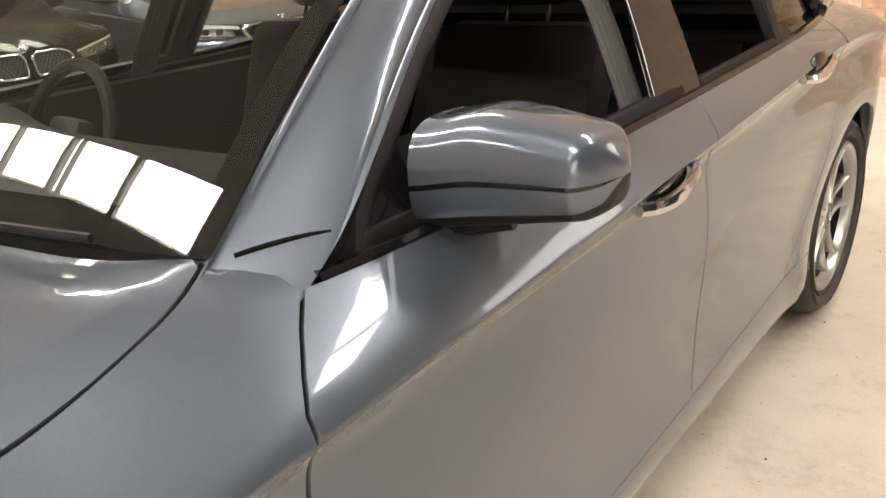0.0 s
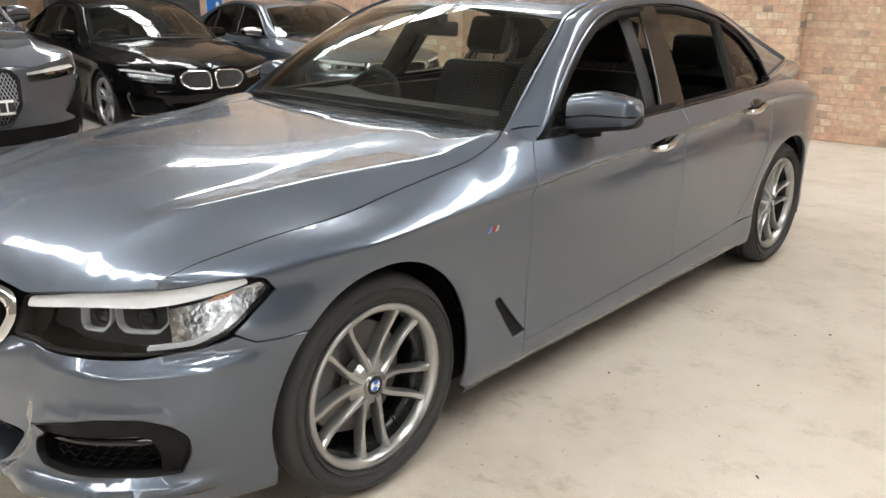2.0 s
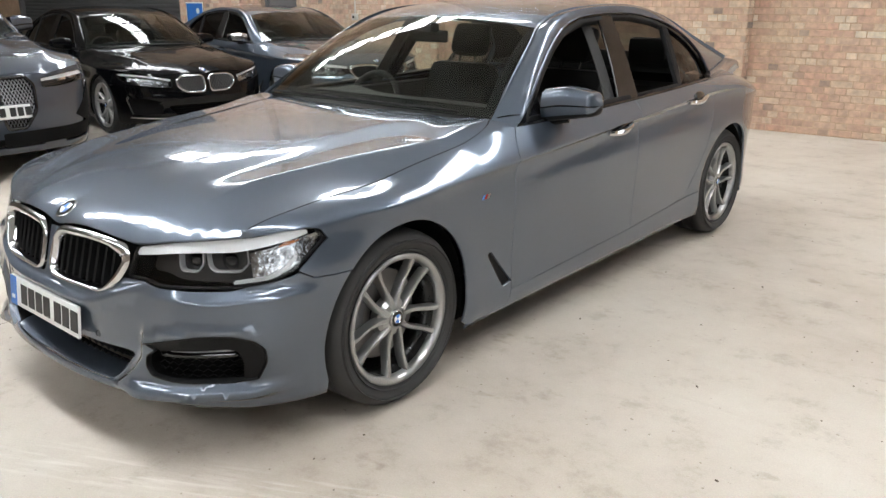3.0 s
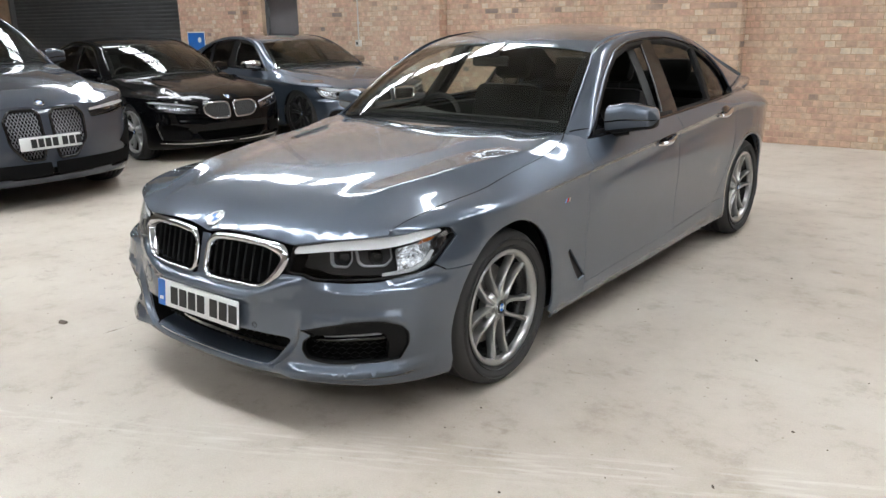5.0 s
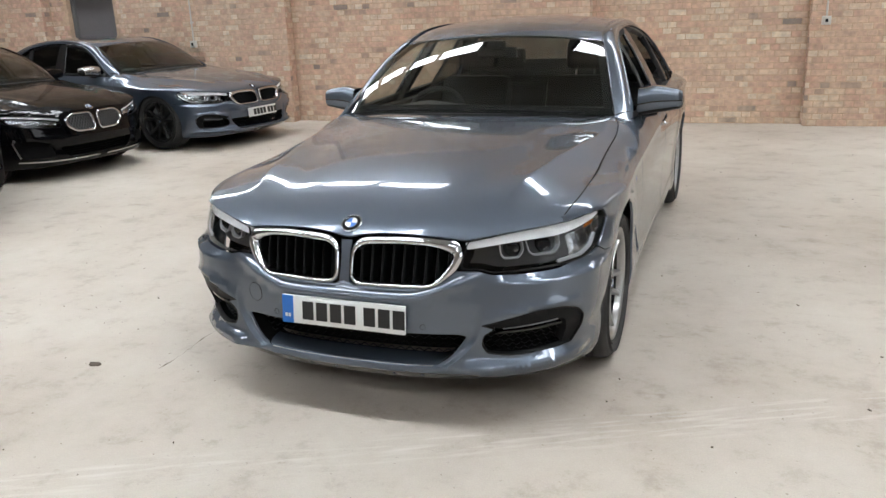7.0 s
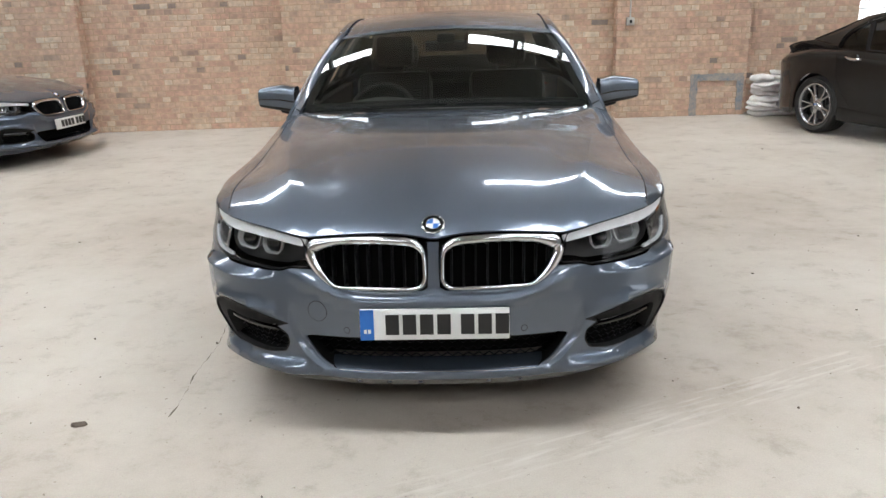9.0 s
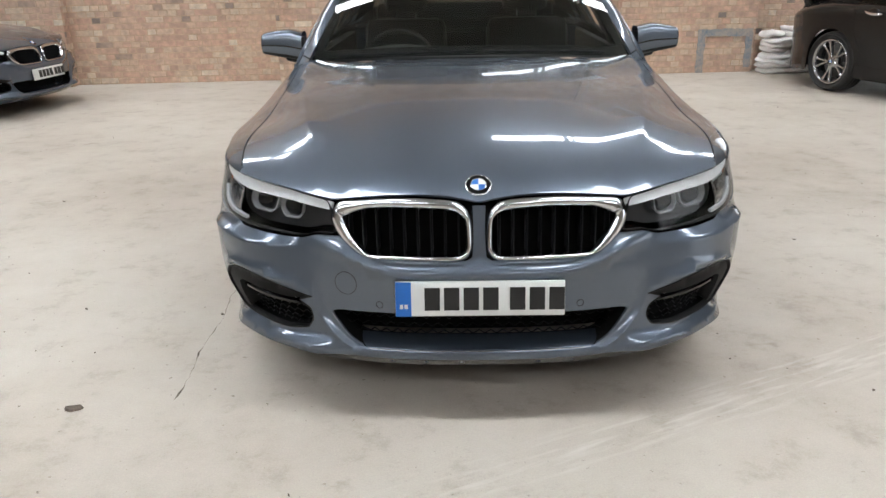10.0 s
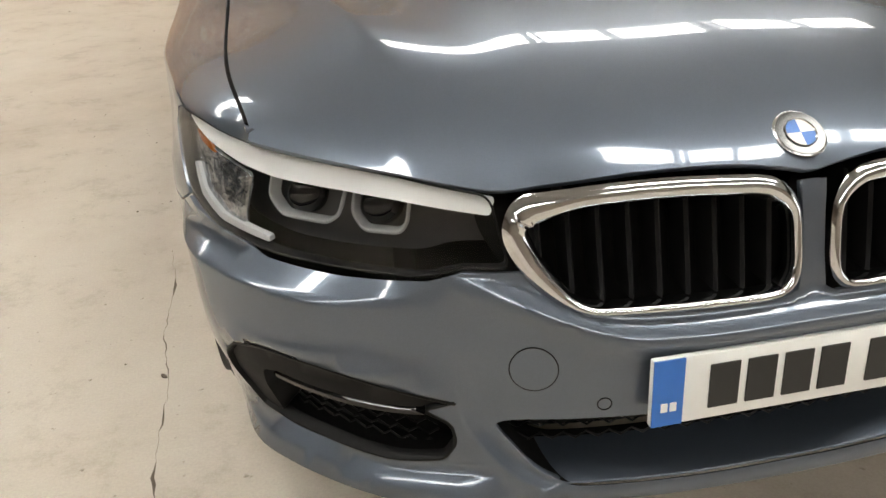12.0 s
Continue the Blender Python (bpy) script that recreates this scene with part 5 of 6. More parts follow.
def mesh_bars(mp, span, pitch=0.040):
    """A honeycomb of thin bars over the stretch (u0, u1, v0, v1) of a surface."""
    u0, u1, v0, v1 = span
    bm = bmesh.new()
    rows = int((v1 - v0) / (pitch * 0.5)) + 1
    n = int((u1 - u0) / pitch)
    for j in range(rows):
        v = v0 + j * (v1 - v0) / max(rows - 1, 1)
        pts = [mp(u0 + (u1 - u0) * i / (2 * n), v + (0.006 if (i + j) % 2 else -0.006)) for i in range(2 * n + 1)]
        tube_bm(pts, 0.0024, 4, bm)
    return bm


def net_bm(mp, outline, pitch):
    """A net of crossing diagonal bars inside an outline."""
    us, vs = [p[0] for p in outline], [p[1] for p in outline]
    bm = bmesh.new()
    u0, u1, v0, v1 = min(us), max(us), min(vs), max(vs)
    for sgn in (1, -1):
        c = -2.0
        while c < 2.0:
            run = []
            for i in range(61):
                v = v0 + (v1 - v0) * i / 60
                u = c + sgn * (v - v0) * 0.6
                if u0 < u < u1 and inside(outline, u, v)[0]:
                    run.append(mp(u, v))
                elif len(run) > 1:
                    tube_bm(run, 0.0035, 4, bm)
                    run = []
                else:
                    run = []
            if len(run) > 1:
                tube_bm(run, 0.0035, 4, bm)
            c += pitch
    return bm


def door_handle(door, sg, y, z, sc, mat):
    x = flank(s_of_y(y), min(z, crease_z(y)))[0]
    h = new("door_handle")
    h.parent = door
    cup = bmesh.new()
    bmesh.ops.create_uvsphere(cup, u_segments=20, v_segments=10, radius=1)
    bmesh.ops.transform(cup, matrix=Matrix.Translation(sc((sg * (x - 0.005), y + 0.014, z - 0.010))) @ Matrix.Diagonal((0.014, 0.084, 0.040, 1)), verts=cup.verts)
    part("recess", cup, "gloss", h)
    bm = bmesh.new()
    rows = []
    for i in range(13):
        t = i / 12
        yy = y - 0.105 + 0.23 * t
        o = 0.012 + 0.026 * math.sin(math.pi * t) ** 0.6
        hh = 0.016 * (0.6 + 0.4 * math.sin(math.pi * (0.1 + 0.8 * t)))
        zz = z - 0.022 + 0.020 * t - 0.012 * math.sin(math.pi * t)
        xx = flank(s_of_y(yy), min(zz, crease_z(yy)))[0]
        rows.append([bm.verts.new(sc((sg * (xx + o + dx), yy, zz + dz * hh))) for dx, dz in ((0.004, 0.0), (0.0, 0.8), (-0.010, 0.9), (-0.016, 0.0), (-0.010, -0.9), (0.0, -0.8))])
    for r0, r1 in zip(rows, rows[1:]):
        for k in range(6):
            bm.faces.new((r0[k], r0[(k + 1) % 6], r1[(k + 1) % 6], r1[k]))
    bm.faces.new(rows[0])
    bm.faces.new(rows[-1])
    part("grip", bm, mat, h, "bright metal grip" if mat == "chrome" else "")


def headlight(car, sg, outline, sc, trim):
    h = new("headlight")
    h.parent = car
    tagged(h, trim.get("lamp_label", "clear headlight with white brow strip and twin rings"))
    def at_depth(d):
        def f(s, w):
            _, _, fwd = contour(s)
            p = flank(s, w)
            return sc((p[0] - math.copysign(d * (1 - fwd) * 0.9, s), p[1] + d * max(fwd, 0.25), p[2]))
        return f
    o = sided(dense(outline, 0.02), sg)
    panel("housing", trim.get("housing", "lamp_grey"), h, at_depth(0.115), sided(dense(shrink(outline, -0.004), 0.03), sg), grid=0.04, rim=0)
    panel("lens", "lens", h, at_depth(0.0), o, grid=0.035, rim=0.004).visible_shadow = False
    ring("bezel", "black", h, at_depth(0.004), o, 0.004, 0.002)
    brow = rounded(trim.get("brow", [(0.466, 0.706), (0.474, 0.682), (0.615, 0.700), (0.707, 0.707), (0.83, 0.711), (0.90, 0.718), (1.03, 0.738), (1.10, 0.752), (1.09, 0.770), (1.0, 0.780), (0.86, 0.757), (0.62, 0.732)]), 0.006)
    panel("brow_strip", "silver", h, at_depth(0.016), sided(dense(brow, 0.02), sg), grid=0.03, rim=0.02, label="white daytime light strip")
    if trim.get("pods"):
        for u, w, a in trim["pods"]:
            pod = rounded([(u - a, w - 0.016), (u + a * 0.8, w - 0.012), (u + a, w + 0.020), (u - a * 0.8, w + 0.020)], 0.012)
            panel("lamp_pod", "lamp_chrome", h, at_depth(0.030), sided(dense(pod, 0.02), sg), grid=0.03, rim=0.02, label="bright chrome lamp pod")
    if not trim.get("plain_lamp"):
        for u, w, a in ((0.640, 0.662, 0.055), (0.785, 0.668, 0.086)):
            hexa = rounded([(u - a, w + 0.044), (u - a * 0.85, w - 0.018), (u - a * 0.55, w - 0.034), (u + a * 0.6, w - 0.033), (u + a, w - 0.006), (u + a * 0.95, w + 0.046)], 0.012)
            ring("light_ring", "lamp_ring", h, at_depth(0.080), sided(dense(hexa, 0.012), sg), 0.008, 0.004, "white light ring")
            bm = bmesh.new()
            bmesh.ops.create_uvsphere(bm, u_segments=20, v_segments=10, radius=0.034)
            c = Vector(at_depth(0.108)(sg * u, w))
            bmesh.ops.transform(bm, matrix=Matrix.Translation(c) @ Matrix.Diagonal((1, 0.6, 0.9, 1)), verts=bm.verts)
            part("projector", bm, "gloss", h, "dark projector lens")
        refl = rounded([(0.895, 0.620), (0.975, 0.626), (1.035, 0.654), (1.10, 0.696), (1.156, 0.731), (1.135, 0.750), (1.05, 0.736), (0.98, 0.720), (0.885, 0.706)], 0.01)
        panel("reflector", "lamp_chrome", h, at_depth(0.022), sided(dense(refl, 0.02), sg), grid=0.03, rim=0.01, label="chrome corner reflector")
        guide = rounded([(0.835, 0.614), (0.95, 0.624), (1.01, 0.648), (1.055, 0.690), (1.043, 0.694), (0.998, 0.658), (0.945, 0.636), (0.835, 0.624)], 0.004)
        panel("corner_guide", "lamp_ring", h, at_depth(0.012), sided(dense(guide, 0.015), sg), grid=0.02, rim=0.012, label="pale light guide round the corner")
        marker = rounded([(0.985, 0.718), (1.045, 0.726), (1.070, 0.738), (1.01, 0.733)], 0.004)
        panel("side_marker", "amber", h, at_depth(0.018), sided(dense(marker, 0.02), sg), grid=0.03, rim=0.006, label="amber marker")


def greenhouse(car, paint_mat, sc, trim, cabin):
    """Roof, pillars, windows and what the cabin shows."""
    edge = spline3([(0.762, 1.535, 0.940), (0.752, 1.590, 0.980), (0.700, 1.80, 1.12), (0.640, 2.02, 1.260), (0.594, 2.16, 1.340), (0.580, 2.38, 1.394), (0.588, 2.80, 1.420), (0.588, 3.15, 1.406), (0.602, 3.48, 1.342), (0.668, 3.78, 1.216), (0.738, 4.10, 1.092)])
    win = [(1.62, 0.925), (1.70, 0.975), (1.80, 1.055), (1.95, 1.166), (2.10, 1.256), (2.26, 1.330), (2.45, 1.374), (2.70, 1.390), (2.95, 1.386), (3.18, 1.356), (3.34, 1.312), (3.50, 1.232), (3.59, 1.150), (3.618, 1.095), (3.62, 1.035)]
    win3 = spline3([(glass_x(y, z) + 0.012, y, z) for y, z in win])
    for sg in (1, -1):
        def strip(u, v):
            a, b = Vector(win3(u)), Vector(edge(u))
            p = a.lerp(b, v)
            p += Vector((0.6, -0.1 * (1 - u), 0.8)).normalized() * 0.020 * math.sin(v * math.pi) ** 0.8 * (1 - 0.9 * smooth(0.68, 0.92, u)) * smooth(0.0, 0.16, u)
            return sc((sg * p.x, p.y, p.z))
        patch("roof_pillar", paint_mat, car, strip, 90, 10, flip=sg > 0, thick=0.012)
        # rear shoulder between the window and the boot
        def shoulder(u, v):
            yy = 3.60 + 1.8 * u
            a = Vector(flank(s_of_y(yy), top_w(min(yy, 4.9))))
            if a.y < 4.10:
                b = Vector(win3(1.0)).lerp(Vector(edge(1.0)), max(a.y - 3.62, 0.0) / 0.48)
            elif a.y < 4.64:
                k = (a.y - 4.08) / 0.58
                b = Vector((0.742 * (1 - 0.15 * k * k), a.y, 1.092 - 0.060 * k - 0.05 * k ** 4))
            else:
                k = 1 - 0.75 * min((a.y - 4.64) / 0.29, 1.0)
                b = Vector((0.631 * k, 4.66 + 0.12 * (1 - k * k), 0.982 + 0.012 * (1 - k * k)))
            p = a.lerp(b, v) + Vector((0.75, 0, 0.65)) * 0.024 * math.sin(v * math.pi) * (1 - smooth(0.5, 0.75, u))
            return sc((sg * p.x, p.y, p.z))
        patch("rear_shoulder", paint_mat, car, shoulder, 44, 8, flip=sg > 0)
        def lining(u, v):
            p = Vector(win3(0.80 + 0.20 * u)).lerp(Vector(edge(0.80 + 0.20 * u)), v)
            return sc((sg * (p.x - 0.03), p.y + 0.01, p.z - 0.022))
        patch("pillar_lining", "dark", car, lining, 16, 4, flip=sg > 0)
    def roof(u, v):
        y = 2.125 + (3.50 - 2.125) * v
        lo, hi = 0.0, 1.0
        for _ in range(22):
            mid = (lo + hi) / 2
            if edge(mid)[1] < y:
                lo = mid
            else:
                hi = mid
        e = edge(lo)
        x = e[0] * (2 * u - 1)
        bow = 0.045
        return sc((x, y - 0.10 * (1 - v) ** 4 * (1 - (2 * u - 1) ** 2), e[2] + bow * (1 - (2 * u - 1) ** 2)))
    patch("roof", paint_mat, car, roof, 40, 40)
    def screen(u, v):
        q = 2 * u - 1
        base = Vector((0.750 * q, 1.40 + 0.19 * q * q, 1.012 - 0.035 * q * q))
        top = Vector((0.594 * q, 2.035 + 0.115 * q * q, 1.374 - 0.038 * q * q))
        p = base.lerp(top, v)
        p += Vector((0, -0.5, 0.86)) * 0.030 * math.sin(v * math.pi)
        return sc(p)
    patch("windscreen", "windscreen", car, screen, 40, 24, "tinted windscreen").visible_shadow = False
    patch("frit_band", "dark", car, lambda u, v: Vector(screen(u, v * 0.085)) + Vector((0, 0.003, -0.004)), 40, 3)
    for u0 in (0.0, 0.972):
        patch("frit_band", "dark", car, lambda u, v: Vector(screen(u0 + 0.028 * u, v)) + Vector((0, 0.003, -0.004)), 2, 20)
    patch("cowl", "black", car, lambda u, v: sc(Vector((0.725 * (2 * u - 1), 1.375 + 0.16 * (2 * u - 1) ** 2 + 0.09 * v, 0.965 + 0.03 * v - 0.01 * (2 * u - 1) ** 2))), 30, 3)
    patch("header_band", "gloss", car, lambda u, v: Vector(screen(u, 0.955 + 0.05 * v)) + Vector((0, 0.004, -0.003)), 30, 2)
    for a, b, q in ((-0.62, 0.02, 0.06), (0.06, 0.62, 0.10)):
        p = [Vector(screen((a + (b - a) * i / 10 + 0.75) / 1.5, 0.012)) + Vector((0, -0.014, 0.008)) for i in range(11)]
        part("wiper", tube_bm(p, 0.006, 6), "black", car)
    def rear_glass(u, v):
        q = 2 * u - 1
        base = Vector((0.722 * q, 4.13 - 0.04 * q * q, 1.084))
        top = Vector((0.585 * q, 3.50, 1.378 - 0.040 * q * q))
        p = base.lerp(top, v) + Vector((0, 0.4, 0.9)) * (0.03 * (1 - q * q) - 0.014) * math.sin(v * math.pi)
        return sc(p)
    patch("rear_window", trim.get("rear_glass", "glass_dark"), car, rear_glass, 24, 12, flip=True)
    patch("parcel_shelf", "dark", car, lambda u, v: sc((0.735 * (2 * u - 1), 3.45 + 0.66 * v, 1.030 + 0.035 * v)), 4, 4)
    def boot(u, v):
        q = 2 * u - 1
        return sc((0.742 * q * (1 - 0.15 * v ** 2), 4.08 + 0.58 * v + 0.12 * v * (1 - q * q), 1.092 + 0.012 * (1 - q * q) - 0.060 * v - 0.05 * v ** 4))
    patch("boot_lid", paint_mat, car, boot, 20, 14)
    for sg in (1, -1):
        def side(y, z):
            return sc((sg * glass_x(y, z), y, z))
        def top_at(y):
            return broken(y, [p[0] for p in win[:-1]], [p[1] for p in win[:-1]])
        def pane(y0, y1, drop=0.018, lean0=0.0, lean1=0.0):
            lo = [(y, belt_z(y) + 0.004) for y in np.linspace(y0, y1, 12)]
            hi = [(y, top_at(y) - drop) for y in np.linspace(y1 - lean1, y0 + lean0, 24)]
            pts = dense([(float(a), float(b)) for a, b in lo + hi], 0.04)
            return pts
        mp = side if sg > 0 else (lambda y, z: side(-y, z))
        def flipd(pts):
            return pts if sg > 0 else [(-a, b) for a, b in reversed(pts)]
        down = trim.get("windows_down") and sg > 0
        for nm, mt, y0, y1, l0, l1, lab in (("front_side_window", trim.get("front_glass", "glass"), 1.86, 2.47, 0.0, -0.16, "clear side window"), ("rear_side_window", trim.get("far_glass", "glass_dark") if sg < 0 else "glass_dark", 2.66, 3.165, 0.10, -0.12, "tinted side window"), ("quarter_window", "glass_rear", 3.195, 3.610, 0.12, 0.02, "dark tinted quarter window")):
            shape = pane(y0, y1, -0.006 if nm == "quarter_window" else 0.004, l0, l1)
            if down and nm != "quarter_window":
                shape = dense([(y0 + 0.01, belt_z(y0) - 0.05), (y1 - 0.01, belt_z(y1) - 0.05), (y1 - 0.008, belt_z(y1) + 0.012), (y0 + 0.012, belt_z(y0) + 0.012)], 0.04)
                lab = "side window wound down into the door"
            panel(nm, mt, car, mp, flipd(shape), grid=0.08, rim=0.003, out=-0.006, label=lab).visible_shadow = False
        tri = dense([(1.668, belt_z(1.67) + 0.002), (1.85, belt_z(1.85) + 0.004), (1.85, top_at(1.85) - 0.012)], 0.03)
        panel("mirror_triangle", "gloss", car, mp, flipd(tri), grid=0.05, out=0.002)
        bp = dense([(2.47, belt_z(2.47) + 0.004), (2.665, belt_z(2.66) + 0.004), (2.765, top_at(2.76) - 0.012), (2.635, top_at(2.63) - 0.012)], 0.03)
        panel("pillar_trim", "gloss", car, mp, flipd(bp), grid=0.05, out=0.003, label="gloss black pillar trim")
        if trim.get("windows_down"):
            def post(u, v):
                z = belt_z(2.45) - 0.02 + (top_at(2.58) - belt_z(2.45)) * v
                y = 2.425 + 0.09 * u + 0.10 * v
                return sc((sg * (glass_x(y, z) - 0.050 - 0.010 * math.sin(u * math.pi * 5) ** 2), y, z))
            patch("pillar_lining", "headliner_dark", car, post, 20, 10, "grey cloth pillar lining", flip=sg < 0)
        cp = dense([(3.160, belt_z(3.16) + 0.004), (3.20, belt_z(3.20) + 0.004), (3.335, top_at(3.335) - 0.012), (3.290, top_at(3.29) - 0.012)], 0.03)
        panel("pillar_trim", "black", car, mp, flipd(cp), grid=0.05, out=0.002)
        rail = [sc((sg * (glass_x(y, z) + 0.004), y, z)) for y, z in ((float(y), top_at(float(y)) - 0.010) for y in np.linspace(1.66, 3.60, 70))]
        part("window_seal", tube_bm(rail, 0.009, 6), "gloss", car)
        lower = [(float(y), belt_z(float(y)) + 0.002) for y in np.linspace(1.72, 2.60, 30)]
        upper = [(float(y), top_at(float(y)) - 0.012) for y in np.linspace(2.68, 1.76, 34)]
        ring("window_frame", "black", car, mp, flipd(lower + upper), 0.030, 0.004, "black door window frame")
        lower = [(float(y), belt_z(float(y)) + 0.002) for y in np.linspace(2.66, 3.17, 20)]
        upper = [(float(y), top_at(float(y)) - 0.012) for y in np.linspace(3.29, 2.76, 22)]
        ring("window_frame", "black", car, mp, flipd(lower + upper), 0.022, 0.004, "black door window frame")
        joint = [sc((sg * x, y, z)) for x, y, z in bezier((0.764, 1.606, 0.979), (0.782, 1.635, 0.986), (0.800, 1.672, 0.988), (0.816, 1.704, 0.985), 10)]
        part("pillar_joint", tube_bm(joint, 0.003, 6), "dark", car)
        sillrail = [sc((sg * (belt_x(y) - 0.004), y, belt_z(y) + 0.003)) for y in np.linspace(1.66, 3.61, 40)]
        part("belt_trim", tube_bm(sillrail, 0.009, 6), "gloss", car)
    # cabin
    floor_pan = box_bm(sc((-0.70, 1.3, 0.30)), sc((0.70, 3.9, 0.34)))
    part("cabin_floor", floor_pan, "dash", car, smooth=False)
    def dash(u, v):
        q = 2 * u - 1
        y = 1.42 + 0.17 * q * q + 0.52 * v
        return sc((0.74 * q, y, 0.985 + 0.0 * v - 0.03 * q * q - 0.10 * smooth(0.75, 1.0, v) + 0.02 * math.sin(v * 3) + 0.028 * math.exp(-((q + 0.48) / 0.22) ** 2) * smooth(0.4, 0.8, v)))
    patch("dashboard", "dash", car, dash, 36, 16)
    part("dash_front", box_bm(sc((-0.72, 1.90, 0.45)), sc((0.72, 1.95, 0.92)), 0.02), "dash", car)
    for sg in (1, -1):
        part("door_card", box_bm(sc((sg * 0.80, 1.66, 0.35)), sc((sg * 0.845, 3.70, 0.945)), 0.008), "dash", car)
    part("parcel_shelf", box_bm(sc((-0.66, 3.60, 0.93)), sc((0.66, 4.25, 0.96))), "dash", car)
    part("headlining", bm_from(*[list(q) for q in headlining(sc)]), trim.get("lining", "headliner"), car)
    if cabin:
        for x, yy in ((-0.37, 2.35), (0.37, 2.35)):
            seat(car, sc, x, yy)
        bm = box_bm(sc((-0.62, 3.05, 0.34)), sc((0.62, 3.50, 0.58)), 0.05)
        part("rear_bench", bm, "seat", car)
        bm = box_bm((-0.64, -0.07, 0), (0.64, 0.07, 0.66), 0.05, m=Matrix.Translation(sc((0, 3.50, 0.52))) @ pose(0, 0, 0, -24))
        part("rear_backrest", bm, "seat", car)
        for x in (-0.40, 0.40):
            part("rear_headrest", box_bm(sc((x - 0.13, 3.66, 1.04)), sc((x + 0.13, 3.74, 1.22)), 0.03), "seat", car)
        steering(car, sc)
        part("rear_view_mirror", box_bm(sc((-0.12, 2.03, 1.245)), sc((0.12, 2.06, 1.305)), 0.012), "gloss", car)
        part("sensor_pod", box_bm(sc((-0.05, 2.00, 1.295)), sc((0.05, 2.07, 1.345)), 0.012), "black", car)


def headlining(sc):
    vs, fs = [], []
    for j in range(9):
        for i in range(9):
            q = i / 4 - 1
            vs.append(sc((0.56 * q, 2.18 + 1.32 * j / 8, 1.325 + 0.035 * (1 - q * q) + 0.025 * math.sin(j / 8 * 3.1))))
    for j in range(8):
        for i in range(8):
            a = j * 9 + i
            fs.append((a, a + 1, a + 10, a + 9))
    return vs, fs


def seat(car, sc, x, y):
    s = new("seat")
    s.parent = car
    s.matrix_local = Matrix.Translation(sc((x, y, 0.34)))
    part("cushion", box_bm((-0.26, -0.30, 0.0), (0.26, 0.26, 0.22), 0.09), "seat", s)
    lean = Matrix.Translation((0, 0.25, 0.16)) @ pose(0, 0, 0, -20)
    part("backrest", box_bm((-0.25, -0.07, 0), (0.25, 0.07, 0.62), 0.066, m=lean), "seat", s)
    for k in (-1, 1):
        part("headrest_post", tube_bm([lean @ Vector((k * 0.06, 0, 0.58)), lean @ Vector((k * 0.06, 0, 0.72))], 0.006, 8), "chrome", s)
    part("headrest", box_bm((-0.13, -0.05, 0.66), (0.13, 0.05, 0.86), 0.045, m=lean), "seat", s)


def steering(car, sc):
    w = new("steering_wheel")
    w.parent = car
    w.matrix_local = Matrix.Translation(sc((-0.37, 1.98, 0.90))) @ pose(0, 0, 0, 66)
    part("wheel_rim", tube_bm([(0.185 * math.cos(k / 40 * math.tau), 0.185 * math.sin(k / 40 * math.tau), 0) for k in range(40)], 0.016, 10, closed=True), "seat", w)
    part("boss", box_bm((-0.07, -0.06, -0.03), (0.07, 0.06, 0.02), 0.02), "dash", w)
    for a in (0, 180, 270):
        part("wheel_spoke", box_bm((0.05, -0.018, -0.01), (0.18, 0.018, 0.01), 0.005, m=pose(0, 0, 0, 0, 0, a)), "satin", w)


DOUBLE = {"mat": "rim", "label": "grey alloy rim with five double spokes", "spokes": 5, "fork": (1, -1), "in": 0.42, "out": 0.23, "thin": 0.0118, "bend": -0.05}
main_car = build_car("saloon_car", "blue grey metallic saloon car parked on the concrete", "paint", Matrix.Identity(4), style=DOUBLE, trim={"stripe": True, "windows_down": True, "rear_glass": "glass_rear", "far_glass": "glass", "blue_band": True, "turn": 36.8})


# ---- the other cars ----
FIVE = {"mat": "rim_dark", "label": "black five double spoke alloy rim", "spokes": 5, "fork": (1, -1), "in": 0.14, "out": 0.21, "thin": 0.020, "bend": 0.02}
STAR = {"mat": "rim", "label": "grey five spoke alloy rim", "spokes": 5, "fork": (1, -1), "in": 0.12, "out": 0.20, "thin": 0.018, "bend": 0.03}


def nose_at(x, y, turn):
    return Matrix.Translation((x, y, 0)) @ pose(0, 0, 0, 0, 0, turn)


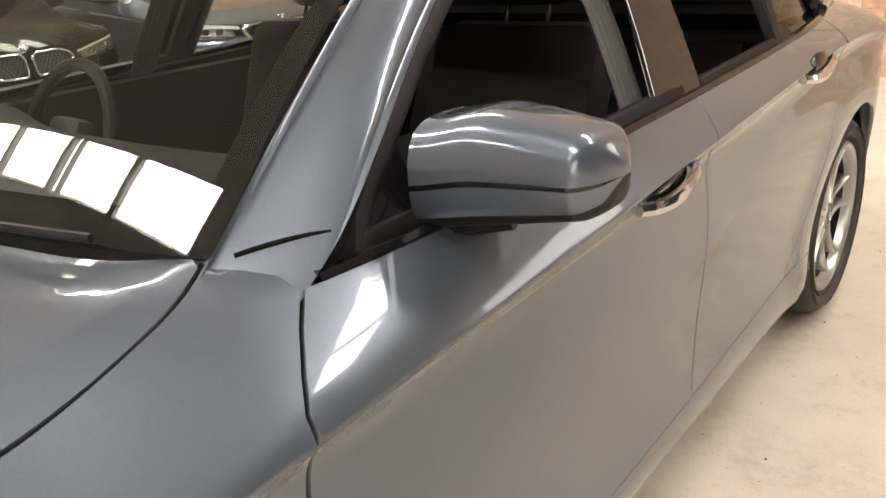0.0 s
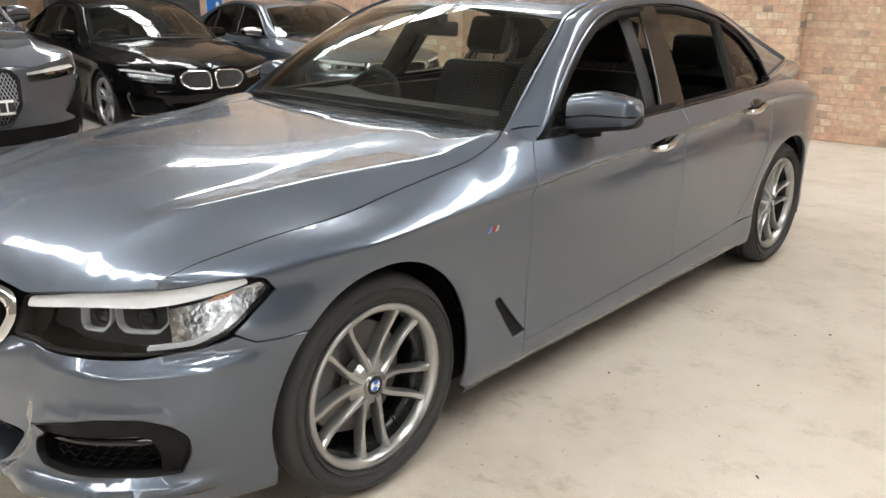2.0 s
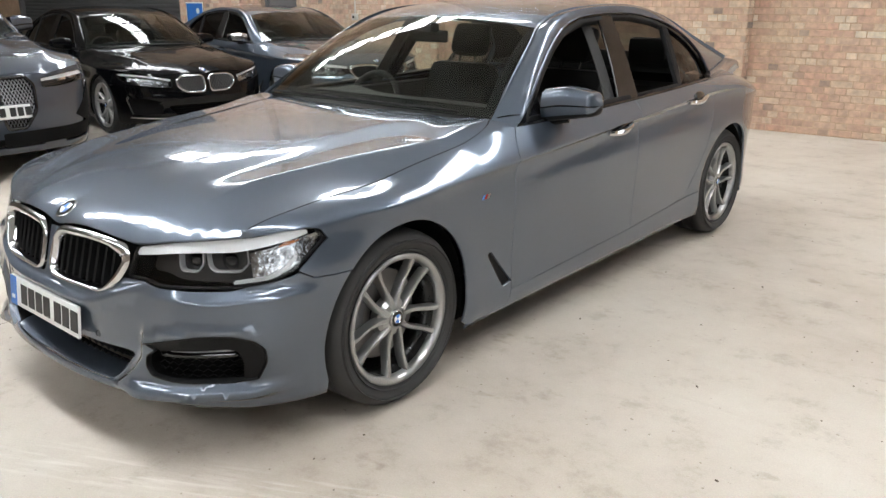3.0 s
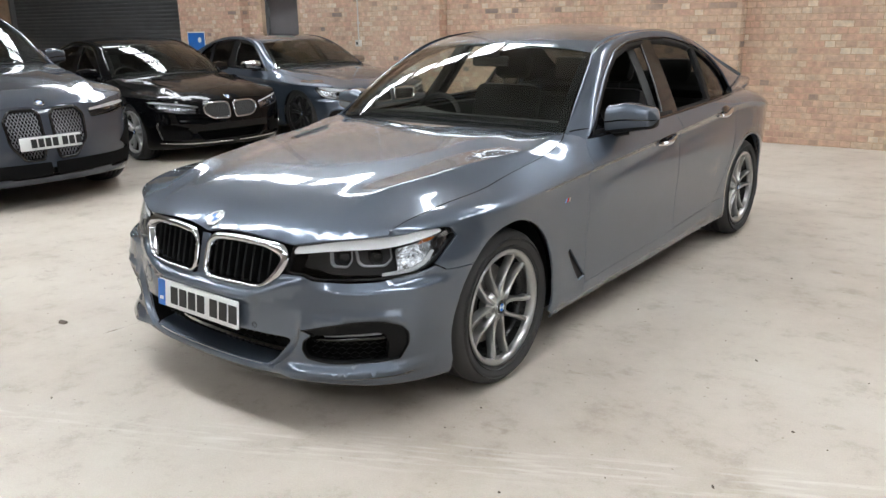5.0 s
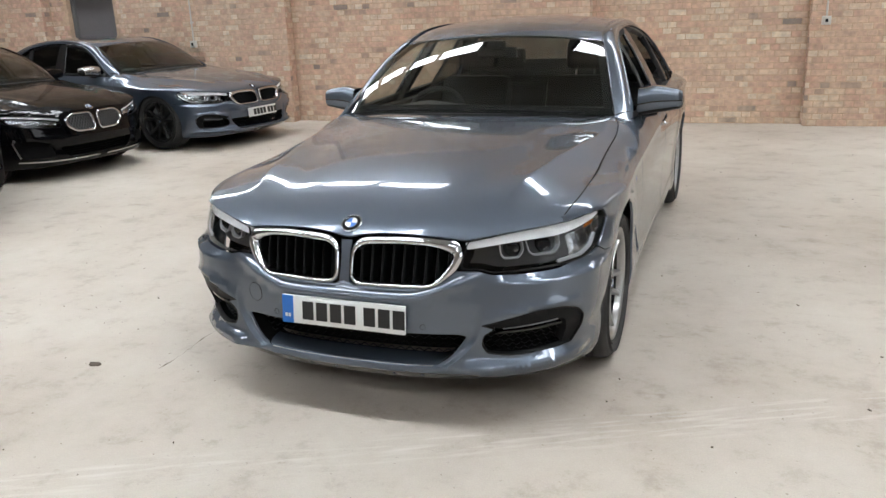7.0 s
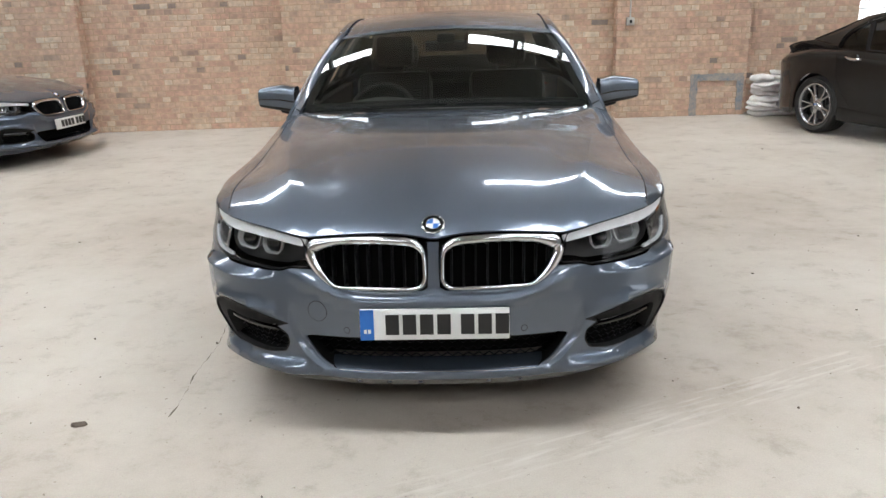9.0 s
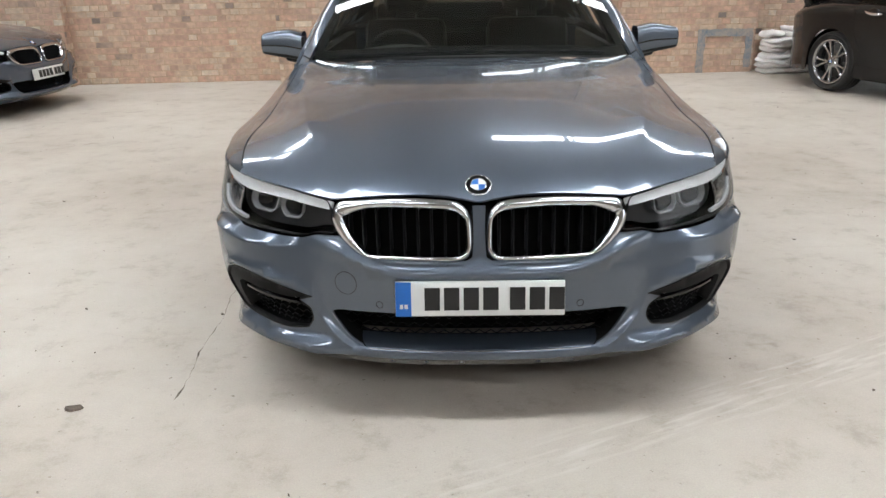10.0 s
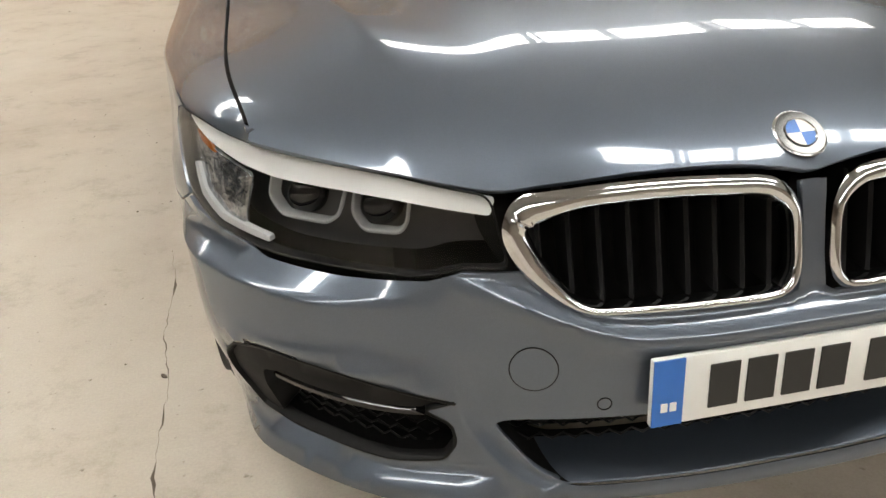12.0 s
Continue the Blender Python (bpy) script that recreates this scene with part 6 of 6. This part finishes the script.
SUV_KIDNEY = [(0.032, 0.44), (0.06, 0.345), (0.22, 0.345), (0.325, 0.47), (0.335, 0.655), (0.27, 0.722), (0.07, 0.720), (0.032, 0.68)]
SUV_LAMP = [(0.40, 0.622), (0.60, 0.628), (0.88, 0.648), (0.985, 0.690), (0.90, 0.722), (0.70, 0.718), (0.39, 0.690)]
suv = build_car("suv_car", "grey blue electric SUV with tall netted grilles", "paint_suv", nose_at(-4.20, 1.49, 88), (1.05, 1.0, 1.17), STAR,
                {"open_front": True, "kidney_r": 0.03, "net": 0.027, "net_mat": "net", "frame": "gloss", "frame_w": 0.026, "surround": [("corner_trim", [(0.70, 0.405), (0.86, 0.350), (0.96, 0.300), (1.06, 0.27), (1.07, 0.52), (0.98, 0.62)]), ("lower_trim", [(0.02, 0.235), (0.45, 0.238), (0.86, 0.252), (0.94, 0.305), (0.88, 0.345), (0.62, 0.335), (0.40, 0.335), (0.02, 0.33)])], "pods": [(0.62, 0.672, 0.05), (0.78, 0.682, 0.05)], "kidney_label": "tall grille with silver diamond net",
                 "intake": [(-0.36, 0.225), (0.36, 0.225), (0.38, 0.285), (0.36, 0.29), (-0.36, 0.29), (-0.38, 0.285)], "fog": [(0.56, 0.22), (0.62, 0.215), (0.90, 0.225), (0.93, 0.24), (0.93, 0.28), (0.90, 0.285), (0.60, 0.28), (0.56, 0.27)],
                 "plain_lamp": True, "brow": [(0.39, 0.668), (0.60, 0.680), (0.90, 0.692), (0.965, 0.690), (0.90, 0.714), (0.70, 0.711), (0.40, 0.688)], "plate_z": 0.478, "wheel_r": 0.385, "handle": "black", "lamp_label": "slim headlight with a thin white strip", "front_glass": "glass_dark"}, kidney=SUV_KIDNEY, lamp=SUV_LAMP)
HATCH_KIDNEY = [(0.022, 0.545), (0.05, 0.500), (0.27, 0.505), (0.365, 0.575), (0.375, 0.655), (0.29, 0.712), (0.06, 0.708), (0.022, 0.67)]
HATCH_LAMP = [(0.42, 0.580), (0.62, 0.590), (0.90, 0.632), (1.03, 0.682), (1.10, 0.738), (1.0, 0.748), (0.86, 0.738), (0.62, 0.712), (0.41, 0.672)]
hatch = build_car("hatchback_car", "glossy black hatchback with a dotted chrome framed grille", "paint_black", nose_at(-4.96, 3.99, 85), (0.965, 0.885, 0.925), STAR,
                  {"open_front": True, "kidney_r": 0.05, "net": 0.034, "net_mat": "steel", "frame_w": 0.022, "kidney_label": "chrome framed grille with a dotted net",
                   # the satin strip along the splitter paints a highlight onto the black nose
                   "brow": [(0.42, 0.650), (0.62, 0.690), (0.88, 0.718), (1.05, 0.722), (1.08, 0.735), (0.98, 0.742), (0.86, 0.732), (0.62, 0.706), (0.42, 0.668)], "plain_lamp": True, "pods": [(0.52, 0.628, 0.07), (0.70, 0.645, 0.07), (0.86, 0.670, 0.06)], "fins_and_highlights": [("splitter_edge", [(0.05, 0.222), (0.6, 0.228), (0.95, 0.245), (0.95, 0.256), (0.6, 0.240), (0.05, 0.232)]), ("curtain_fin", [(0.905, 0.29), (0.925, 0.29), (0.965, 0.46), (0.935, 0.50), (0.915, 0.48), (0.945, 0.45)])], "surround": [("corner_trim", [(0.80, 0.30), (0.95, 0.30), (0.96, 0.50), (0.91, 0.50)]), ("air_curtain", [(0.56, 0.28), (0.90, 0.28), (0.90, 0.40), (0.60, 0.40)])], "housing": "lamp_chrome", "lamp_label": "headlight with chrome innards", "wheel_r": 0.325, "front_glass": "glass_dark"}, kidney=HATCH_KIDNEY, lamp=HATCH_LAMP, plate=False)
sport = build_car("sports_saloon_car", "slate grey sports saloon with black wheels beside the wall", "paint_grey", nose_at(-4.36, 6.12, 83), (1, 1, 0.925), FIVE,
                  {"wheel_r": 0.345, "handle": "paint_grey", "front_glass": "glass_dark", "housing": "lamp_chrome", "pods": [(0.98, 0.69, 0.03)], "mirror": "satin", "intake": [(-0.40, 0.245), (0.40, 0.245), (0.46, 0.280), (0.52, 0.372), (0.48, 0.384), (-0.48, 0.384), (-0.52, 0.372), (-0.46, 0.280)]})


# the dark car by the sacks, set down on its rear wheel
FORK = {"mat": "rim_pol", "label": "dark polished five double spoke rim", "spokes": 5, "fork": (1, -1), "in": 0.10, "out": 0.22, "thin": 0.016, "bend": 0.0}
coupe = build_car("fastback_car", "dark anthracite fastback car beside white sacks", "paint_dark", nose_at(6.00, 3.55, 21), (0.90, 0.92, 0.93), FORK,
                  {"wheel_r": 0.318, "handle": "chrome", "lamp_from": 4.80, "front_glass": "glass_dark"})


# ---- along the wall ----
def on_wall(u, d, z):
    return WALL @ Matrix.Translation((u, d, z))


# roller shutter of interlocking slats in its guides
shutter = thing("roller_shutter", "closed grey corrugated steel roller shutter", "shutter", on_wall(0, 0, 0))
n = 46
for i in range(n):
    z0 = i * 0.078
    prof = [(0.0, 0.0), (-0.010, 0.014), (-0.014, 0.035), (-0.010, 0.060), (0.0, 0.072), (0.004, 0.078)]
    vs, fs = [], []
    for a in (SHUTTER[0] + 0.02, SHUTTER[1] - 0.06):
        vs += [(a, DEEP + 0.08 + d, z0 + h) for d, h in prof]
    for k in range(len(prof) - 1):
        fs.append((k, k + len(prof), k + 1 + len(prof), k + 1))
    put("slat", vs, fs, "shutter", shutter)
part("guide_rail", box_bm((SHUTTER[1] - 0.07, DEEP - 0.03, 0), (SHUTTER[1] + 0.02, DEEP + 0.14, 3.6), 0.004), "steel", shutter)
part("guide_rail", box_bm((SHUTTER[0] - 0.02, DEEP - 0.03, 0), (SHUTTER[0] + 0.07, DEEP + 0.14, 3.6), 0.004), "steel", shutter)

door = thing("door_1", "closed grey steel door in a recessed frame", "door", on_wall(0, 0, 0), kind="structure")
part("leaf", box_bm((DOOR[0] + 0.05, DEEP + 0.16, 0.01), (DOOR[1] - 0.05, DEEP + 0.205, 2.0), 0.004), "door", door)
for a, b in ((DOOR[0], DOOR[0] + 0.05), (DOOR[1] - 0.05, DOOR[1])):
    part("jamb", box_bm((a, DEEP + 0.10, 0), (b, DEEP + 0.24, 2.0), 0.003), "steel", door)
part("head", box_bm((DOOR[0], DEEP + 0.10, 2.0), (DOOR[1], DEEP + 0.24, 2.05), 0.003), "steel", door)
part("door_handle", tube_bm([(DOOR[1] - 0.12, DEEP + 0.16, 1.0), (DOOR[1] - 0.12, DEEP + 0.11, 1.0), (DOOR[1] - 0.24, DEEP + 0.11, 1.0)], 0.010, 8), "satin", door)

sign = thing("exit_sign", "small green and white exit sign over the door", "sign", on_wall(-8.30, DEEP - 0.012, 2.10))
part("board", box_bm((-0.30, 0, 0), (0.30, 0.010, 0.13), 0.002), "green", sign)
part("bar", box_bm((-0.20, -0.003, 0.045), (0.05, 0.001, 0.085)), "white", sign, smooth=False)

sign = thing("wall_sign", "blue safety sign with a white mark", "sign", on_wall(-10.56, -0.014, 1.0))
part("board", box_bm((-0.25, 0, 0), (0.25, 0.012, 0.37), 0.002), "white", sign)
part("field", box_bm((-0.225, -0.004, 0.02), (0.245, 0.001, 0.35)), "blue", sign, smooth=False)
bm = bmesh.new()
bmesh.ops.create_circle(bm, cap_ends=True, segments=20, radius=0.05, matrix=Matrix.Translation((0.11, -0.007, 0.22)) @ pose(0, 0, 0, 90))
part("mark", bm, "white", sign, smooth=False)


def socket(u, z, top):
    s = thing("switch_box", "small grey electrical box with a conduit above", "switch box", on_wall(u, 0, z), "switch boxes")
    part("case", box_bm((-0.05, -0.055, -0.05), (0.05, -0.002, 0.05), 0.008), "box", s)
    part("cover", box_bm((-0.042, -0.062, -0.042), (0.042, -0.054, 0.042), 0.003), "box", s)
    part("switch", box_bm((-0.015, -0.072, -0.02), (0.015, -0.061, 0.02), 0.003), "black", s)
    part("conduit", tube_bm([(0, -0.02, 0.05), (0, -0.02, top)], 0.011, 8), "box", s)
    for k in range(3):
        part("saddle_clip", box_bm((-0.024, -0.026, 0.3 + k * 0.9), (0.024, -0.002, 0.33 + k * 0.9), 0.003), "box", s)


socket(-6.50, 1.17, 4.0)
socket(2.19, 1.245, 4.0)

# faded paint that someone rolled onto the brick as a frame
stroke = thing("painted_frame", "faded blue painted outline on the brick pier", "wall marking", on_wall(0, 0, 0), kind="structure")
for nm, a, b, lo, hi in (("upright", 3.02, 3.12, 0.0, 0.545), ("cross_stroke", 3.12, 3.64, 0.455, 0.545), ("upright", 3.64, 3.73, 0.06, 0.545)):
    bm = bmesh.new()
    random.seed(int(a * 100))
    tall = hi - lo > b - a
    k = 14
    l_, r_ = [], []
    for i in range(k + 1):
        t = i / k
        if tall:
            l_.append((a + random.uniform(-0.008, 0.008), lo + (hi - lo) * t))
            r_.append((b + random.uniform(-0.008, 0.008), lo + (hi - lo) * t))
        else:
            l_.append((a + (b - a) * t, lo + random.uniform(-0.008, 0.008)))
            r_.append((a + (b - a) * t, hi + random.uniform(-0.008, 0.008)))
    v1 = [bm.verts.new((u, -0.0105, z)) for u, z in l_]
    v2 = [bm.verts.new((u, -0.0105, z)) for u, z in r_]
    for i in range(k):
        bm.faces.new((v1[i], v2[i], v2[i + 1], v1[i + 1]))
    got = bmesh.ops.extrude_face_region(bm, geom=bm.faces[:])["geom"]
    bmesh.ops.translate(bm, verts=[v for v in got if isinstance(v, bmesh.types.BMVert)], vec=(0, 0.006, 0))
    part(nm, bm, "blue_paint", stroke, smooth=False)


# sacks stacked against the wall
def sack(m, w, d, h, seed):
    random.seed(seed)
    s = thing("sandbag", "lumpy white woven sack in a stack by the wall", "sandbag", m, "stack of sacks")
    bm = bmesh.new()
    bmesh.ops.create_uvsphere(bm, u_segments=26, v_segments=14, radius=1)
    ph = random.uniform(0, 6)
    for v in bm.verts:
        x, y, z = v.co
        x, y = math.copysign(abs(x) ** 0.55, x), math.copysign(abs(y) ** 0.6, y)
        z = math.copysign(abs(z) ** 0.5, z)
        edge = max(abs(x), abs(y))
        lump = 1 + 0.30 * noise.noise(Vector((x * 1.6 + ph, y * 1.6, z * 1.2 + seed)))
        pinch = 1 - 0.30 * max(0, edge - 0.72) / 0.28
        sag = 0.012 * noise.noise(Vector((x * 1.3 + ph, 0.4, seed * 0.37))) - 0.008 * x * x
        crease = 0.007 * noise.noise(Vector((x * 5 + ph, y * 5, z * 2 + seed)))
        v.co = Vector((x * w / 2, y * d / 2 + 0.03 * z * math.sin(x * 3 + ph), z * h / 2 * lump * pinch + sag + crease))
    part("body", bm, "bag", s, angle=80)
    part("seam", tube_bm([(w / 2 * 0.96, d / 2 * (k / 4 - 1) * 0.9, 0.006 * math.sin(k)) for k in range(9)], 0.006, 5), "bag", s)
    return s


random.seed(11)
# widths and a height for every course, from the floor up
LAYERS = [(0.075, (0.66, 0.50)), (0.078, (0.62, 0.52)), (0.072, (0.30, 0.34, 0.44)), (0.080, (0.36, 0.32, 0.40)), (0.076, (0.28, 0.58, 0.30)), (0.085, (0.48, 0.34, 0.34)), (0.062, (0.56, 0.46)), (0.070, (0.24, 0.40, 0.38))]
low = 0.0
for row, (high, widths) in enumerate(LAYERS):
    u = 3.79 + random.uniform(-0.035, 0.045)
    for col, wide in enumerate(widths):
        tall = high * random.uniform(0.95, 1.30)
        back = -0.17 + random.uniform(-0.05, 0.04)
        sack(on_wall(u + wide / 2, back, low + tall / 2 - 0.002) @ pose(0, 0, 0, random.uniform(-4, 4), random.uniform(-7, 7) if row else random.uniform(-1, 1), random.uniform(-7, 7)), wide * 1.04, 0.36, tall, row * 7 + col)
        random.seed(row * 31 + col)
        u += wide - 0.005
    low += high * 0.86
sack(on_wall(4.22, -0.19, low + 0.018) @ pose(0, 0, 0, 0, 8, 12), 0.40, 0.32, 0.075, 77)

# ---- small things on the floor ----
def crumb(x, y, w, d, h, turn, seed, mat="chip", label="small brown chip lying on the concrete"):
    random.seed(seed)
    bm = bmesh.new()
    n = 7
    ring_ = [(math.cos(k / n * math.tau) * random.uniform(0.7, 1), math.sin(k / n * math.tau) * random.uniform(0.7, 1)) for k in range(n)]
    lo = [bm.verts.new((a * w / 2, b * d / 2, 0)) for a, b in ring_]
    hi = [bm.verts.new((a * w / 2 * 0.8, b * d / 2 * 0.8, h * random.uniform(0.7, 1.1))) for a, b in ring_]
    bm.faces.new(list(reversed(lo)))
    bm.faces.new(hi)
    for k in range(n):
        bm.faces.new((lo[k], lo[(k + 1) % n], hi[(k + 1) % n], hi[k]))
    ob = tagged(part("debris_chip", bm, mat, None, smooth=False), label, "debris", "chips on the floor")
    ob.matrix_world = Matrix.Translation((x, y, 0.0)) @ pose(0, 0, 0, 0, 0, turn)


crumb(-1.375, 0.07, 0.085, 0.045, 0.010, 10, 1, label="flat brown chip lying on the concrete")
CHIPS = [(0.99, 2.0), (2.01, 1.13), (1.35, 0.15), (1.9, 0.6), (-1.08, 0.83), (-1.7, 0.9), (2.6, 2.4), (1.5, 3.0), (2.2, 4.2), (1.2, 5.1), (3.1, 5.6), (-2.6, 2.6), (-3.1, 4.6), (0.6, -0.55), (-0.55, -0.4), (1.1, -0.7), (-1.9, -0.3), (2.4, 6.2), (-2.2, 5.9), (1.7, 1.7)]
for i, (x, y) in enumerate(CHIPS):
    random.seed(100 + i)
    crumb(x, y, random.uniform(0.010, 0.026), random.uniform(0.006, 0.014), 0.005, random.uniform(0, 180), 200 + i)
random.seed(5)
vs, fs = [], []
for i in range(420):
    x, y = random.uniform(-5, 5), random.uniform(-2.0, 8)
    r = random.uniform(0.002, 0.006)
    k = len(vs)
    a0 = random.uniform(0, 6)
    vs += [(x + r * math.cos(a0 + q * 2.1), y + r * math.sin(a0 + q * 2.1), 0.0) for q in range(3)] + [(x, y, r * 0.8)]
    fs += [(k, k + 1, k + 3), (k + 1, k + 2, k + 3), (k + 2, k, k + 3)]
tagged(put("grit", vs, fs, "chip", None, smooth=False), "fine brown grit scattered on the concrete", "grit", kind="stuff")

# a hairline crack that runs out from under the car
bm = bmesh.new()
random.seed(3)
p, q = [], []
for i in range(60):
    t = i / 59
    x, y = -1.05 - 0.055 * t + 0.008 * math.sin(t * 17) + random.uniform(-0.004, 0.004), 0.12 + 1.4 * t
    w = 0.0004 + 0.008 * max(noise.noise(Vector((t * 14, 0, 0))), 0)
    p.append(bm.verts.new((x - w, y, 0.0012)))
    q.append(bm.verts.new((x + w, y, 0.0012)))
for i in range(59):
    bm.faces.new((p[i], q[i], q[i + 1], p[i + 1]))
tagged(part("floor_crack", bm, "chip", None, smooth=False), "dark hairline crack in the concrete floor", "crack", kind="structure")


# ---- brickwork ----
def brick_shape(w, h, chamfer=0.003, deep=0.016):
    a, b, c = w / 2, h / 2, chamfer
    vs = [(-a, deep, -b), (a, deep, -b), (a, deep, b), (-a, deep, b), (-a, c, -b), (a, c, -b), (a, c, b), (-a, c, b), (-a + c, 0, -b + c), (a - c, 0, -b + c), (a - c, 0, b - c), (-a + c, 0, b - c)]
    fs = []
    for k in range(4):
        n = (k + 1) % 4
        fs += [(k, n, 4 + n, 4 + k), (4 + k, 4 + n, 8 + n, 8 + k)]
    fs.append((8, 9, 10, 11))
    return vs, fs


LONG_B, HIGH_B, JOINT = 0.215, 0.065, 0.010
shapes = {}
joined_v, joined_f = [], []
count = 0
random.seed(21)
TOP_BRICK = 3.3


def openings(u0, u1, z0, z1):
    for (a, b), top in ((SHUTTER, 3.6), (DOOR, 2.05), (BAY, 3.4)):
        if u1 > a and u0 < b and z0 < top:
            return True
    return False


def lay(u0, u1, depth, side=0):
    """Courses of bricks over a stretch of the wall at a depth; side: a pier's flank instead, facing that way."""
    global count
    rows = int(TOP_BRICK / (HIGH_B + JOINT))
    for r in range(rows):
        z = 0.008 + r * (HIGH_B + JOINT) + HIGH_B / 2
        u = u0 - (0 if r % 2 else (LONG_B + 0.1025) / 2 + JOINT)
        k_th = 0
        while u < u1 - 0.005:
            step = 0.1025 if k_th % 2 or random.random() < 0.42 else LONG_B      # headers and stretchers in turn
            k_th += 1
            a, b = max(u, u0), min(u + step, u1)
            u += step + JOINT
            if b - a < 0.03:
                continue
            mid, w = (a + b) / 2, b - a
            jit = random.uniform(0.004, 0.009)
            tilt = random.uniform(-1.2, 1.2)
            if side == 0 and openings(a, b, z - 0.03, z + 0.03):
                continue
            near = side == 0 and depth > 0 and -0.57 < mid < 1.6 and z < 2.2
            m = Matrix.Translation((mid, depth + jit, z)) if side == 0 else Matrix.Translation((depth, mid, z)) @ pose(0, 0, 0, 0, 0, 90 * side)
            m = m @ pose(0, 0, 0, 0, tilt, 0)
            if near and count < 300:
                key = round(w, 3)
                if key not in shapes:
                    me = mesh_of("brick", *brick_shape(w, HIGH_B), smooth=False)
                    me.materials.append(M["brick_single"])
                    shapes[key] = me
                ob = new("brick", shapes[key])
                ob.parent = wall_north
                ob.matrix_local = m
                count += 1
            else:
                vs, fs = brick_shape(w, HIGH_B)
                k = len(joined_v)
                joined_v.extend(tuple(m @ Vector(v)) for v in vs)
                joined_f.extend(tuple(i + k for i in f) for f in fs)


spans, at_u = [], SHUTTER[1]
for a, b in PIERS:
    if a > at_u:
        spans.append((at_u, a))
    at_u = b
spans.append((at_u, BAY[0]))
spans.append((BAY[1], EAST + 0.5))
for a, b in spans:
    lay(a, b, DEEP)
for a, b in PIERS:
    lay(a, b, 0.0)
    lay(0.0 + 0.016, DEEP, a - 0.004, -1)
    lay(0.0 + 0.016, DEEP, b + 0.004, 1)
ob = put("brickwork", joined_v, joined_f, "brick_many", wall_north, smooth=False)
tagged(ob, "courses of weathered brick", kind="stuff")
